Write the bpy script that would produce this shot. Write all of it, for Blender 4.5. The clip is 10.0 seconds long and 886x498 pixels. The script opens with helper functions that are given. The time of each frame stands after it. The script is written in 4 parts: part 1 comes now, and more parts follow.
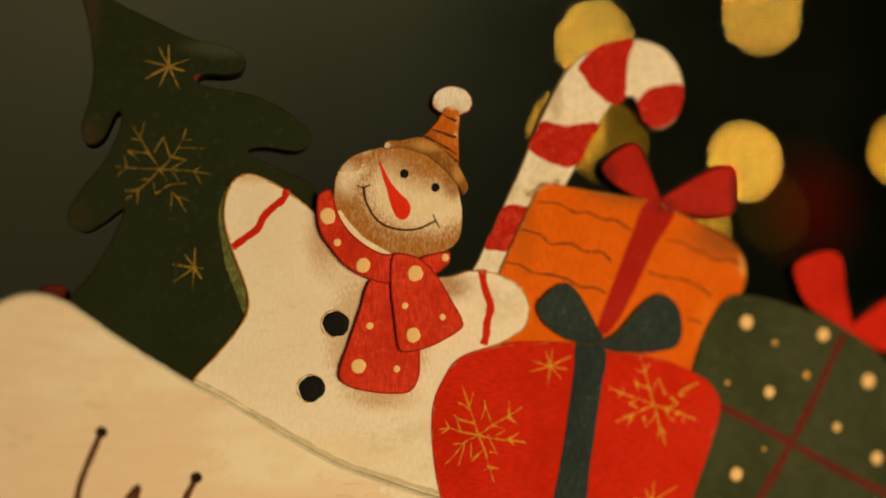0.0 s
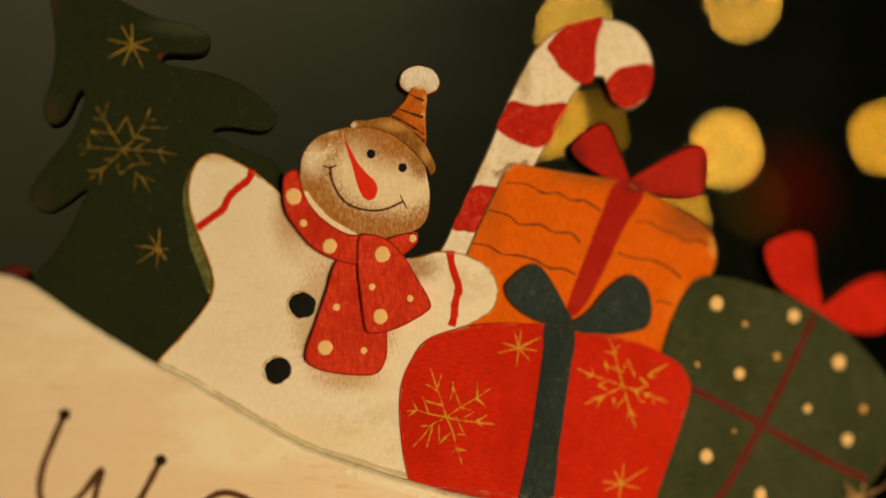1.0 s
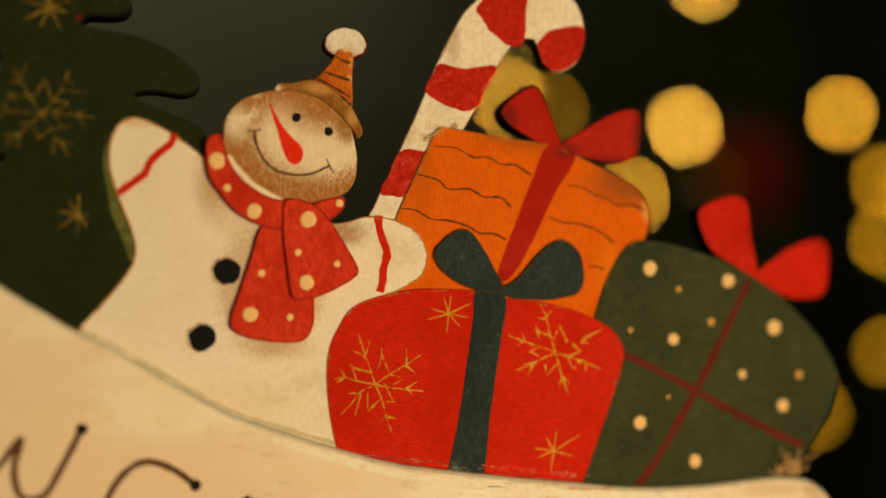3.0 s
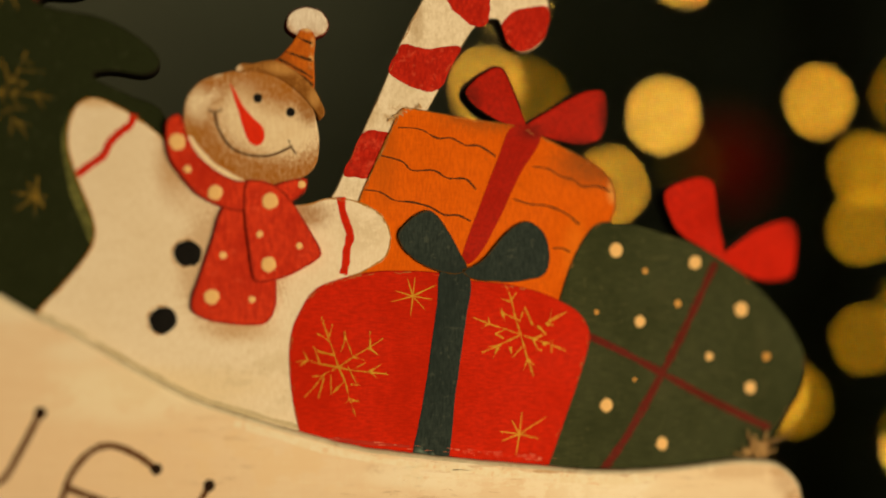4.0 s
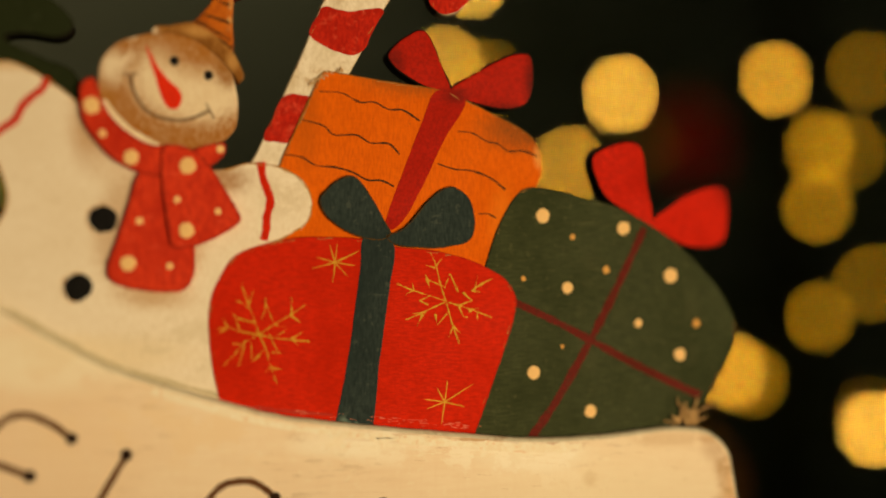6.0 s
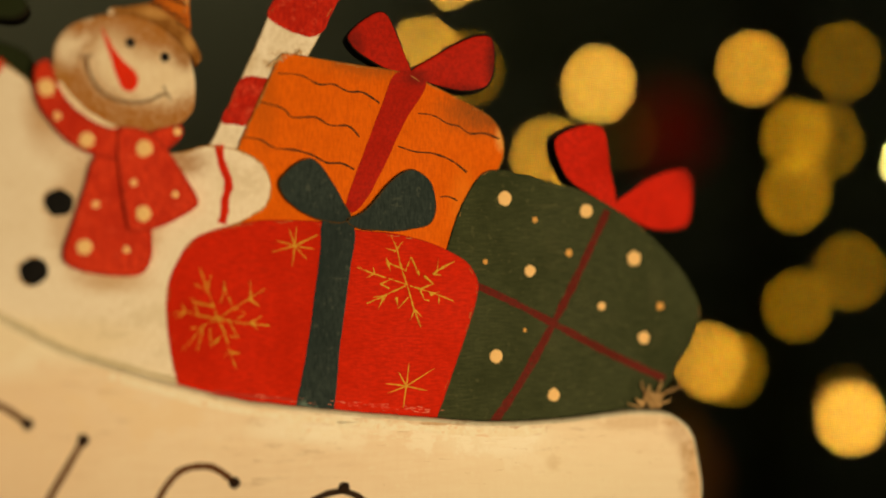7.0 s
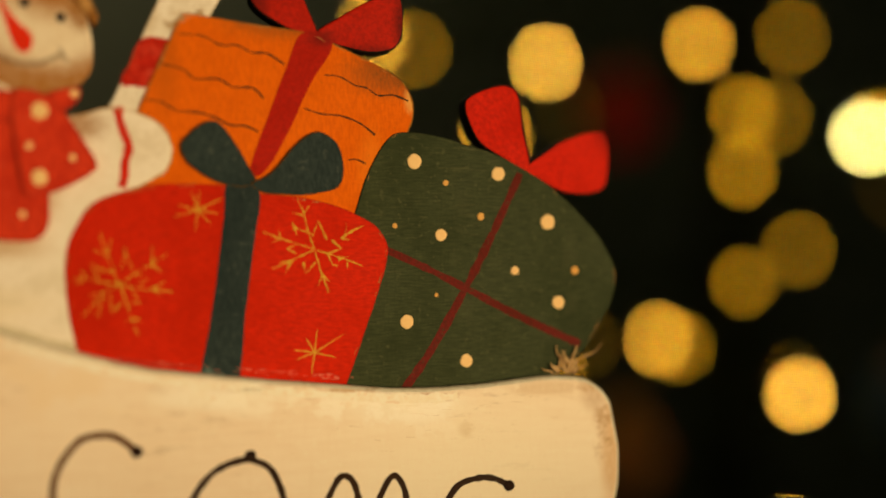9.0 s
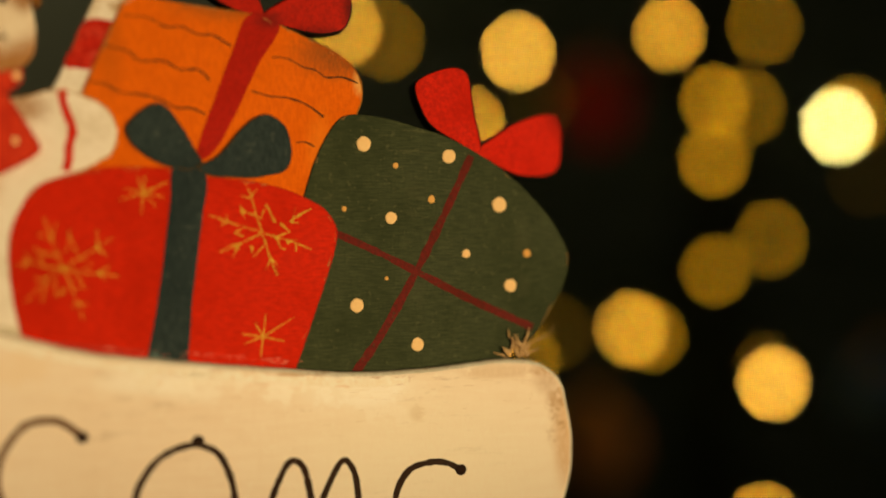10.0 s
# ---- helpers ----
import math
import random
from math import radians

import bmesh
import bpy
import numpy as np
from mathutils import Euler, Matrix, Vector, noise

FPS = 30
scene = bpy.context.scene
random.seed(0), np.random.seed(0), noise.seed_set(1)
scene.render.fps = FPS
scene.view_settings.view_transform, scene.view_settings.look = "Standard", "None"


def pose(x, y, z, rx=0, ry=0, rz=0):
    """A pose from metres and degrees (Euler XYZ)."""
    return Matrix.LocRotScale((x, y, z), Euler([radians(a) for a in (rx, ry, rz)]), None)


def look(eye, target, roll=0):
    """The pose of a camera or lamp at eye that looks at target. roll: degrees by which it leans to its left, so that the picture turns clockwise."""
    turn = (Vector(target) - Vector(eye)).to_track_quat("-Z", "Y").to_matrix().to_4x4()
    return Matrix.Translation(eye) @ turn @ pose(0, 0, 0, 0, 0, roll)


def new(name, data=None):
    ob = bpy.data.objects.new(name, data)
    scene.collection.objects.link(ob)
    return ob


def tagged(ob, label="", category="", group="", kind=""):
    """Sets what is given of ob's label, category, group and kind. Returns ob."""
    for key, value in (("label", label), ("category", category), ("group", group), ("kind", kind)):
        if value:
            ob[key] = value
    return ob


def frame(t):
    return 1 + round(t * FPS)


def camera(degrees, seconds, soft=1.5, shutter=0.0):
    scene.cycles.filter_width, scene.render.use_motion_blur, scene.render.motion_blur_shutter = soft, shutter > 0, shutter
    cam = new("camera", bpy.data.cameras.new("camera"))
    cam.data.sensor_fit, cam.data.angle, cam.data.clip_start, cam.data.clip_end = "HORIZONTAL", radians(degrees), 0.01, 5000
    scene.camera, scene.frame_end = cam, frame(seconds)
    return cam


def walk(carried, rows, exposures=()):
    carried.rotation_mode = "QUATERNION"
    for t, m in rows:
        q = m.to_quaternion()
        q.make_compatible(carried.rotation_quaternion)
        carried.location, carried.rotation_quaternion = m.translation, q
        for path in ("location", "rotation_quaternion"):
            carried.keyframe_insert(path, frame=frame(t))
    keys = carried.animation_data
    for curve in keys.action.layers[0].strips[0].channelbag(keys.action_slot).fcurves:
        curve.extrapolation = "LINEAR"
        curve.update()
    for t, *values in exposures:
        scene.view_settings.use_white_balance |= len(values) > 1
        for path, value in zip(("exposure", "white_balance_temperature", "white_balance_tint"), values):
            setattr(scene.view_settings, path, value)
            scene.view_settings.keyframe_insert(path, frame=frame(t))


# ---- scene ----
cam = camera(38.0, 10.0, soft=1.9)
# time, place, turn
ROWS = [
    (0.0, -0.1217, -0.3816, 0.8857, 91.56, -1.61, -10.51),
    (0.5, -0.1184, -0.3807, 0.8840, 91.40, -1.55, -10.76),
    (1.0, -0.1146, -0.3799, 0.8823, 91.26, -1.51, -10.98),
    (1.5, -0.1106, -0.3793, 0.8808, 91.15, -1.43, -11.21),
    (2.0, -0.1066, -0.3787, 0.8791, 91.05, -1.34, -11.47),
    (2.5, -0.1024, -0.3782, 0.8773, 90.94, -1.25, -11.66),
    (4.0, -0.0904, -0.3762, 0.8716, 90.61, -0.98, -12.38),
    (4.5, -0.0862, -0.3758, 0.8699, 90.52, -0.91, -12.59),
    (5.0, -0.0817, -0.3755, 0.8683, 90.38, -0.83, -12.80),
    (5.5, -0.0772, -0.3751, 0.8665, 90.27, -0.78, -13.03),
    (7.0, -0.0635, -0.3743, 0.8606, 90.05, -0.45, -13.68),
    (7.5, -0.0590, -0.3740, 0.8585, 89.97, -0.32, -13.94),
    (8.0, -0.0538, -0.3735, 0.8565, 89.87, -0.22, -14.21),
    (8.5, -0.0487, -0.3732, 0.8545, 89.77, -0.13, -14.44),
    (9.0, -0.0426, -0.3730, 0.8525, 89.67, 0.02, -14.74),
    (9.5, -0.0368, -0.3732, 0.8504, 89.57, 0.13, -15.01),
    (10.0, -0.0310, -0.3735, 0.8485, 89.50, 0.30, -15.26),
]
walk(cam, [(t, pose(x, y, z, rx, ry, rz)) for t, x, y, z, rx, ry, rz in ROWS])
cam.data.dof.use_dof = True
cam.data.dof.focus_distance = 0.383
cam.data.dof.aperture_fstop = 1.35
cam.data.dof.aperture_blades = 0
cam.data.dof.aperture_ratio = 1.05

# ---- light ----
world = bpy.data.worlds.new("world")
scene.world = world
world.use_nodes = True
world.node_tree.nodes["Background"].inputs["Color"].default_value = (1.0, 0.8, 0.55, 1)
world.node_tree.nodes["Background"].inputs["Strength"].default_value = 0.005


def spot_lamp(name, place, target, radius, watts, colour, cone):
    data = bpy.data.lights.new(name, "SPOT")
    data.shadow_soft_size, data.energy, data.color = radius, watts, colour
    data.spot_size, data.spot_blend = radians(cone), 0.45
    ob = new(name, data)
    ob.matrix_world = look(place, target)
    return ob


# a shaded lamp in front of the sign, to its right
spot_lamp("reading_lamp", (0.45, -0.75, 0.80), (-0.46, 0.10, 0.83), 0.28, 37.8, (1.0, 0.74, 0.41), 82.0)
# a weak unseen light added high up to brighten the wall behind the sign
data = bpy.data.lights.new("wall_fill", "POINT")
data.energy, data.color, data.shadow_soft_size = 6.4, (1.0, 0.86, 0.50), 0.15
new("wall_fill", data).location = (-0.07, 1.65, 2.08)
# a weak unseen light added beside the Christmas tree to brighten its far side
data = bpy.data.lights.new("tree_fill", "POINT")
data.energy, data.color, data.shadow_soft_size = 3.0, (1.0, 0.92, 0.62), 0.12
new("tree_fill", data).location = (1.75, 0.60, 1.25)
scene.view_settings.exposure = 0.0


# ---- materials ----
def paint(name, a, b, rough=0.5, streak=(40, 40, 260), mix=0.6, blotch=45.0, bump=0.12, gloss=0.06, metal=0.0, wear=None, wear_amount=0.0, scratch=None, scratch_amount=0.0, stains=(), chips=(), ragged=0.0, hairs=(260, 40, 34), specks=None, speck_amount=0.0):
    """Hand-brushed paint: fine brush streaks, broad blotches, fine relief, chips of another colour, and stains of
    antiquing and painted-in shade (centre x, z and radii in mm, inner and outer edge, colour, strength), ragged where a
    dry brush left hairs; fine specks."""
    rough = min(rough + 0.2, 0.85)
    mat = bpy.data.materials.new(name)
    mat.use_nodes = True
    n, l = mat.node_tree.nodes, mat.node_tree.links
    bsdf = n["Principled BSDF"]
    bsdf.inputs["Roughness"].default_value = rough
    bsdf.inputs["Metallic"].default_value = metal
    bsdf.inputs["Specular IOR Level"].default_value = gloss
    co = n.new("ShaderNodeTexCoord")

    def noise_of(scale, detail=4.0, stretch=None, rough_=0.6):
        t = n.new("ShaderNodeTexNoise")
        t.inputs["Scale"].default_value = scale
        t.inputs["Detail"].default_value = detail
        t.inputs["Roughness"].default_value = rough_
        if stretch:
            mp = n.new("ShaderNodeMapping")
            mp.inputs["Scale"].default_value = stretch
            l.new(co.outputs["Object"], mp.inputs["Vector"])
            l.new(mp.outputs["Vector"], t.inputs["Vector"])
        else:
            l.new(co.outputs["Object"], t.inputs["Vector"])
        return t.outputs["Fac"]

    def ramp(v, lo, hi, to0=0.0, to1=1.0):
        r = n.new("ShaderNodeMapRange")
        r.interpolation_type = "SMOOTHSTEP"
        for k, q in (("From Min", lo), ("From Max", hi), ("To Min", to0), ("To Max", to1)):
            r.inputs[k].default_value = q
        l.new(v, r.inputs["Value"])
        return r.outputs["Result"]

    def blend(f, c0, c1):
        x = n.new("ShaderNodeMix")
        x.data_type = "RGBA"
        l.new(f, x.inputs["Factor"])
        for k, c in (("A", c0), ("B", c1)):
            s = [i for i in x.inputs if i.name == k and i.type == "RGBA"][0]
            if isinstance(c, tuple):
                s.default_value = (*c, 1)
            else:
                l.new(c, s)
        return [o for o in x.outputs if o.type == "RGBA"][0]

    def times(u, v):
        q = n.new("ShaderNodeMath")
        q.operation = "MULTIPLY"
        l.new(u, q.inputs[0])
        if isinstance(v, float):
            q.inputs[1].default_value = v
        else:
            l.new(v, q.inputs[1])
        return q.outputs[0]

    fine = noise_of(9.0, 5.0, streak, 0.65)
    broad = noise_of(blotch, 4.0)
    cross = noise_of(9.0, 5.0, (streak[2], streak[1], streak[0]), 0.65)
    col = blend(ramp(fine, 0.35, 0.68, 0.0, mix), a, b)
    col = blend(ramp(cross, 0.45, 0.75, 0.0, mix * 0.7), col, b)
    col = blend(ramp(broad, 0.42, 0.75, 0.0, mix * 0.8), col, b)
    if wear:
        col = blend(times(ramp(noise_of(420.0, 6.0), 0.60, 0.66), wear_amount), col, wear)
        col = blend(times(ramp(noise_of(120.0, 5.0, (1, 1, 3)), 0.62, 0.72), wear_amount), col, wear)
    if scratch:
        col = blend(times(times(ramp(noise_of(30.0, 6.0, (3, 3, 22), 0.75), 0.56, 0.64), ramp(noise_of(24.0, 2.0), 0.46, 0.62)), scratch_amount), col, scratch)
    breakup = noise_of(70.0, 7.0, (1, 1, 1.6), 0.72)
    for cx, cz, rx, rz, lo, hi, colour, strength in list(stains) + [(c[0], c[1], c[2], c[3], 1.0, 0.35, c[4], -c[5]) for c in chips]:
        v = n.new("ShaderNodeVectorMath")
        v.operation = "SUBTRACT"
        l.new(co.outputs["Object"], v.inputs[0])
        v.inputs[1].default_value = (cx / 1000, 0, cz / 1000)
        d = n.new("ShaderNodeVectorMath")
        d.operation = "MULTIPLY"
        l.new(v.outputs[0], d.inputs[0])
        d.inputs[1].default_value = (1000 / rx, 0, 1000 / rz)
        length = n.new("ShaderNodeVectorMath")
        length.operation = "LENGTH"
        l.new(d.outputs[0], length.inputs[0])
        reach = length.outputs["Value"]
        if ragged:
            hair = ramp(noise_of(9.0, 5.0, hairs, 0.7), 0.25, 0.75, -ragged, ragged)
            add = n.new("ShaderNodeMath")
            add.operation = "ADD"
            l.new(reach, add.inputs[0])
            l.new(hair, add.inputs[1])
            reach = add.outputs[0]
        f = ramp(reach, lo, hi)
        f = times(f, abs(strength))
        if strength < 0:
            f = times(f, ramp(breakup, 0.46, 0.54))
        f = times(f, ramp(noise_of(14.0, 6.0, (110, 110, 40), 0.75), 0.25, 0.6, 0.55, 1.0))
        col = blend(f, col, colour)
    if specks:
        col = blend(times(ramp(noise_of(900.0, 2.0), 0.70, 0.76), speck_amount), col, specks)
        col = blend(times(ramp(noise_of(260.0, 3.0), 0.71, 0.75), speck_amount), col, specks)
    l.new(col, bsdf.inputs["Base Color"])
    l.new(ramp(broad, 0.3, 0.7, rough - 0.08, rough + 0.12), bsdf.inputs["Roughness"])
    bp = n.new("ShaderNodeBump")
    bp.inputs["Strength"].default_value = bump * 0.4
    bp.inputs["Distance"].default_value = 0.0006
    l.new(fine, bp.inputs["Height"])
    l.new(bp.outputs["Normal"], bsdf.inputs["Normal"])
    return mat


def glow(name, colour, strength):
    mat = bpy.data.materials.new(name)
    mat.use_nodes = True
    bsdf = mat.node_tree.nodes["Principled BSDF"]
    bsdf.inputs["Base Color"].default_value = (0.02, 0.015, 0.01, 1)
    bsdf.inputs["Specular IOR Level"].default_value = 0.0
    bsdf.inputs["Emission Color"].default_value = (*colour, 1)
    bsdf.inputs["Emission Strength"].default_value = strength
    return mat


BROWN = (0.34, 0.155, 0.04)
CREAM = (0.89, 0.815, 0.685)
cream_base = paint("cream_board_paint", (0.87, 0.735, 0.555), (0.80, 0.63, 0.45), 0.42, (8, 8, 60), 0.5, 22.0, 0.10, wear=(0.90, 0.82, 0.64), wear_amount=0.35,
                   scratch=(0.30, 0.17, 0.07), scratch_amount=0.4,
                   chips=((-12, -65, 34, 6, (0.92, 0.87, 0.74), 1.0), (44, -70, 32, 8, (0.92, 0.87, 0.74), 1.0), (-98, -42, 40, 12, (0.90, 0.82, 0.64), 0.9), (-150, -18, 30, 14, (0.88, 0.78, 0.58), 0.8), (34, -68.0, 16, 1.6, BROWN, 0.6), (88, -67, 18, 3, (0.55, 0.36, 0.18), 0.45), (106, -80, 5, 20, (0.46, 0.27, 0.12), 0.8), (102, -67, 6, 3, (0.50, 0.30, 0.14), 0.8), (52, -68.5, 22, 2.0, (0.50, 0.26, 0.10), 0.8), (2, -64.6, 22, 1.5, (0.55, 0.32, 0.14), 0.6), (62, -78, 4, 4, (0.66, 0.50, 0.30), 0.7), (48, -76, 22, 8, (0.92, 0.84, 0.67), 0.5), (6, -69, 30, 6, (0.93, 0.86, 0.70), 0.7), (30, -71, 26, 6, (0.93, 0.86, 0.70), 0.7), (20, -66, 26, 1.4, (0.52, 0.30, 0.13), 0.8), (-60, -60, 60, 16, (0.84, 0.66, 0.44), 0.7)),
                   stains=((66, -98, 70, 44, 1.0, 0.2, (0.88, 0.80, 0.60), 0.75), (-130, -70, 90, 60, 1.0, 0.3, (0.84, 0.64, 0.44), 0.6), (109, -88, 6, 22, 1.0, 0.3, (0.62, 0.36, 0.15), 0.7), (-150, -9, 13, 5, 1.0, 0.2, (0.90, 0.84, 0.68), 0.7), (-132, -19, 13, 5, 1.0, 0.2, (0.90, 0.84, 0.68), 0.7), (-113, -30, 13, 5, 1.0, 0.2, (0.90, 0.84, 0.68), 0.7), (-12, -66, 24, 6, 1.0, 0.4, (0.90, 0.84, 0.68), 0.8), (44, -71, 24, 6, 1.0, 0.4, (0.90, 0.84, 0.68), 0.8), (-98, -40, 26, 9, 1.0, 0.3, (0.88, 0.80, 0.60), 0.7), (-26, -64, 6, 2.5, 1.0, 0.2, BROWN, 0.4), (-79, -43.5, 5, 2, 1.0, 0.2, BROWN, 0.8), (103, -70, 7, 7, 1.0, 0.2, BROWN, 0.4)))
pale_rim = paint("pale_rim_paint", (0.90, 0.86, 0.71), (0.86, 0.76, 0.57), 0.5, (60, 40, 60), 0.9, 50.0, 0.2, wear=(0.84, 0.67, 0.48), wear_amount=1.0, specks=(0.50, 0.32, 0.16), speck_amount=0.6)
cream_edge = paint("cream_edge_paint", (0.70, 0.67, 0.53), (0.54, 0.49, 0.36), 0.5, (40, 40, 90), 0.7, 60.0, 0.2, wear=(0.35, 0.2, 0.09), wear_amount=0.4)
# browns round the scarf: airbrushed antiquing, with the scarf's soft shadow painted in
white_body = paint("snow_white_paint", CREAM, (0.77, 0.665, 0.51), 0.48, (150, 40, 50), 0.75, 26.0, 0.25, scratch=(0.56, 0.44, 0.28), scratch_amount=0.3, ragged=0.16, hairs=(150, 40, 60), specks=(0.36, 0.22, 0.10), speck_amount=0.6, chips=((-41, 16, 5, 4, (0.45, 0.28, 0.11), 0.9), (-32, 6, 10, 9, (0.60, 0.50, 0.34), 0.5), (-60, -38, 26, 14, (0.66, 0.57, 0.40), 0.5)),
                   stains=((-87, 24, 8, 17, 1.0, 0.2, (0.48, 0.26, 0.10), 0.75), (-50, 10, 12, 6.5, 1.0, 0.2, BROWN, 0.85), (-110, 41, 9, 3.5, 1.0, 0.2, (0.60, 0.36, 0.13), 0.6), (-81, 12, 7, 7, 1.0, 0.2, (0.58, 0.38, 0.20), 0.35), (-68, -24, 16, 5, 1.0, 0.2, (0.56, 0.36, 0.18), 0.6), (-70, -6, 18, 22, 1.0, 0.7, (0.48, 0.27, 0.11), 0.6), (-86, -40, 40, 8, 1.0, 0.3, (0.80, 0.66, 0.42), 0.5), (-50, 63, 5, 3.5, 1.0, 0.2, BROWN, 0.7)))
cane_white = paint("cane_white_paint", CREAM, (0.66, 0.57, 0.42), 0.48, (120, 40, 60), 0.75, 40.0, 0.2, scratch=(0.42, 0.29, 0.15), scratch_amount=0.4, ragged=0.2, stains=((-17, 70, 3.2, 13, 1.0, 0.2, (0.46, 0.34, 0.20), 0.7), (-31, 41, 5, 8, 1.0, 0.2, (0.52, 0.38, 0.20), 0.5)), chips=((-23.0, 40.5, 4.5, 4.5, (0.46, 0.29, 0.12), 0.8), (-41, 16, 5, 4, (0.45, 0.28, 0.11), 0.9)))
pale_cream = paint("pale_cream_paint", (0.86, 0.78, 0.60), (0.74, 0.62, 0.42), 0.5, (120, 40, 120), 0.8, 90.0)
pom_paint = paint("pompom_paint", (0.90, 0.86, 0.80), (0.68, 0.60, 0.52), 0.5, (150, 40, 60), 1.0, 190.0, 0.9, ragged=0.25, hairs=(130, 130, 130), stains=((-49.3, 67.2, 6.6, 4.9, 0.75, 1.1, (0.46, 0.27, 0.13), 0.7), (-49.5, 62.5, 4, 3, 1.0, 0.2, BROWN, 0.7)))
# antiqued face; the brown under the brim has its shadow painted in
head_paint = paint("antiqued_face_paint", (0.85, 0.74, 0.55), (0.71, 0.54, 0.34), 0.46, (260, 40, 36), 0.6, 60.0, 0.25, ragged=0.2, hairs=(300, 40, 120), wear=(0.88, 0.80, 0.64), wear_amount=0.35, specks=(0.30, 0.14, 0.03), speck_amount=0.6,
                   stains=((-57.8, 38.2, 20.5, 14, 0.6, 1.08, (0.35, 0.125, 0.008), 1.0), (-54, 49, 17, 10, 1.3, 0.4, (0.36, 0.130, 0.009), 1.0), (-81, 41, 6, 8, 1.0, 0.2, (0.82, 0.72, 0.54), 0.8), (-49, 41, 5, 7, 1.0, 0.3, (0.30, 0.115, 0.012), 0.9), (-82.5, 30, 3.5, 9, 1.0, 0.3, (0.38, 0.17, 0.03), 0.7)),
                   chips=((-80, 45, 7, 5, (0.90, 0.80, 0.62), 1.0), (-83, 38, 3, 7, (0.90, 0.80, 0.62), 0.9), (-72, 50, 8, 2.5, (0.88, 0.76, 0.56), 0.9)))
brim_paint = paint("brown_brim_paint", (0.25, 0.098, 0.018), (0.42, 0.20, 0.05), 0.5, (240, 40, 36), 1.0, 90.0, 0.3, wear=(0.62, 0.38, 0.15), wear_amount=0.45, ragged=0.25, hairs=(300, 40, 120), scratch=(0.20, 0.075, 0.014), scratch_amount=0.6, specks=(0.70, 0.52, 0.32), speck_amount=0.7,
                   stains=((-64, 33, 20, 18.5, 1.12, 0.96, (0.19, 0.070, 0.010), 0.95), (-70, 51.8, 2.4, 1.6, 1.0, 0.3, (0.80, 0.66, 0.48), 0.9), (-57, 52, 7, 2.4, 1.0, 0.2, (0.56, 0.30, 0.09), 0.8), (-47.5, 44, 2.5, 4, 1.0, 0.2, (0.56, 0.31, 0.10), 0.8), (-63, 50.5, 5, 1.6, 1.0, 0.3, (0.22, 0.085, 0.018), 0.8)))
cane_red = paint("cane_red_paint", (0.58, 0.022, 0.007), (0.34, 0.010, 0.004), 0.42, (150, 40, 60), 1.0, 60.0, 0.2, wear=(0.78, 0.10, 0.05), wear_amount=0.35, chips=((-31, 28, 8, 7, (0.80, 0.10, 0.05), 0.45),))
# the shadow inside the hook is painted black into the edge colour
cane_edge = paint("cane_edge_paint", (0.52, 0.44, 0.30), (0.34, 0.26, 0.16), 0.6, (40, 40, 90), 0.8, 60.0, stains=((7, 66, 9.5, 8, 1.0, 0.8, (0.008, 0.007, 0.005), 1.0),))
red_paint = paint("red_paint", (0.66, 0.021, 0.003), (0.42, 0.013, 0.002), 0.45, (40, 40, 190), 0.85, 40.0, 0.16, gloss=0.04, scratch=(0.40, 0.02, 0.004), scratch_amount=0.5)
# gift red again, with the shade of the turned loops painted in as dark patches
shaded_loop_paint = paint("shaded_loop_red", (0.64, 0.016, 0.003), (0.38, 0.010, 0.003), 0.45, (120, 40, 120), 0.85, 40.0, 0.16, stains=((112, 14, 9, 12, 1.0, 0.2, (0.22, 0.008, 0.003), 0.8), (90, 22, 6, 16, 1.0, 0.2, (0.30, 0.008, 0.003), 0.6)))
scarf_paint = paint("scarf_red_paint", (0.72, 0.054, 0.015), (0.45, 0.021, 0.008), 0.45, (170, 40, 42), 0.9, 70.0, 0.25, wear=(0.74, 0.09, 0.04), wear_amount=0.45, scratch=(0.30, 0.012, 0.006), scratch_amount=0.5)
bow_paint = paint("bow_red_paint", (0.46, 0.012, 0.003), (0.28, 0.009, 0.003), 0.40, (120, 40, 120), 0.8, 40.0, 0.15,
                  stains=((44, 43, 5, 13, 1.0, 0.2, (0.07, 0.006, 0.004), 0.9), (19, 37, 7, 4, 1.0, 0.2, (0.12, 0.008, 0.005), 0.7), (0, 46, 5, 8, 1.0, 0.3, (0.10, 0.006, 0.004), 0.7), (34, 33, 14, 4, 1.0, 0.3, (0.10, 0.006, 0.004), 0.7)))
nose_paint = paint("nose_red_paint", (0.75, 0.03, 0.006), (0.62, 0.02, 0.005), 0.4, (100, 40, 100), 0.5)
# browner along the top and left; the pale right tip is a painted highlight
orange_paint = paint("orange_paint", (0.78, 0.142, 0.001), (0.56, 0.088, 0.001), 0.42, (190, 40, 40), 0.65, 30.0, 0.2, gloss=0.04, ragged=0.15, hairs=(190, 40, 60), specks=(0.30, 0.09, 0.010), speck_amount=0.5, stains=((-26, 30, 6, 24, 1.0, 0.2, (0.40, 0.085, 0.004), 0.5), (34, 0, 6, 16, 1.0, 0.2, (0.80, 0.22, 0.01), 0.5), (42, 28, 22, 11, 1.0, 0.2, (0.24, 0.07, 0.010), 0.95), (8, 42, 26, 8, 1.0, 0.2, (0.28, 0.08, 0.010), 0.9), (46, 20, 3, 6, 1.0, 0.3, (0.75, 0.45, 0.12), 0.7)))
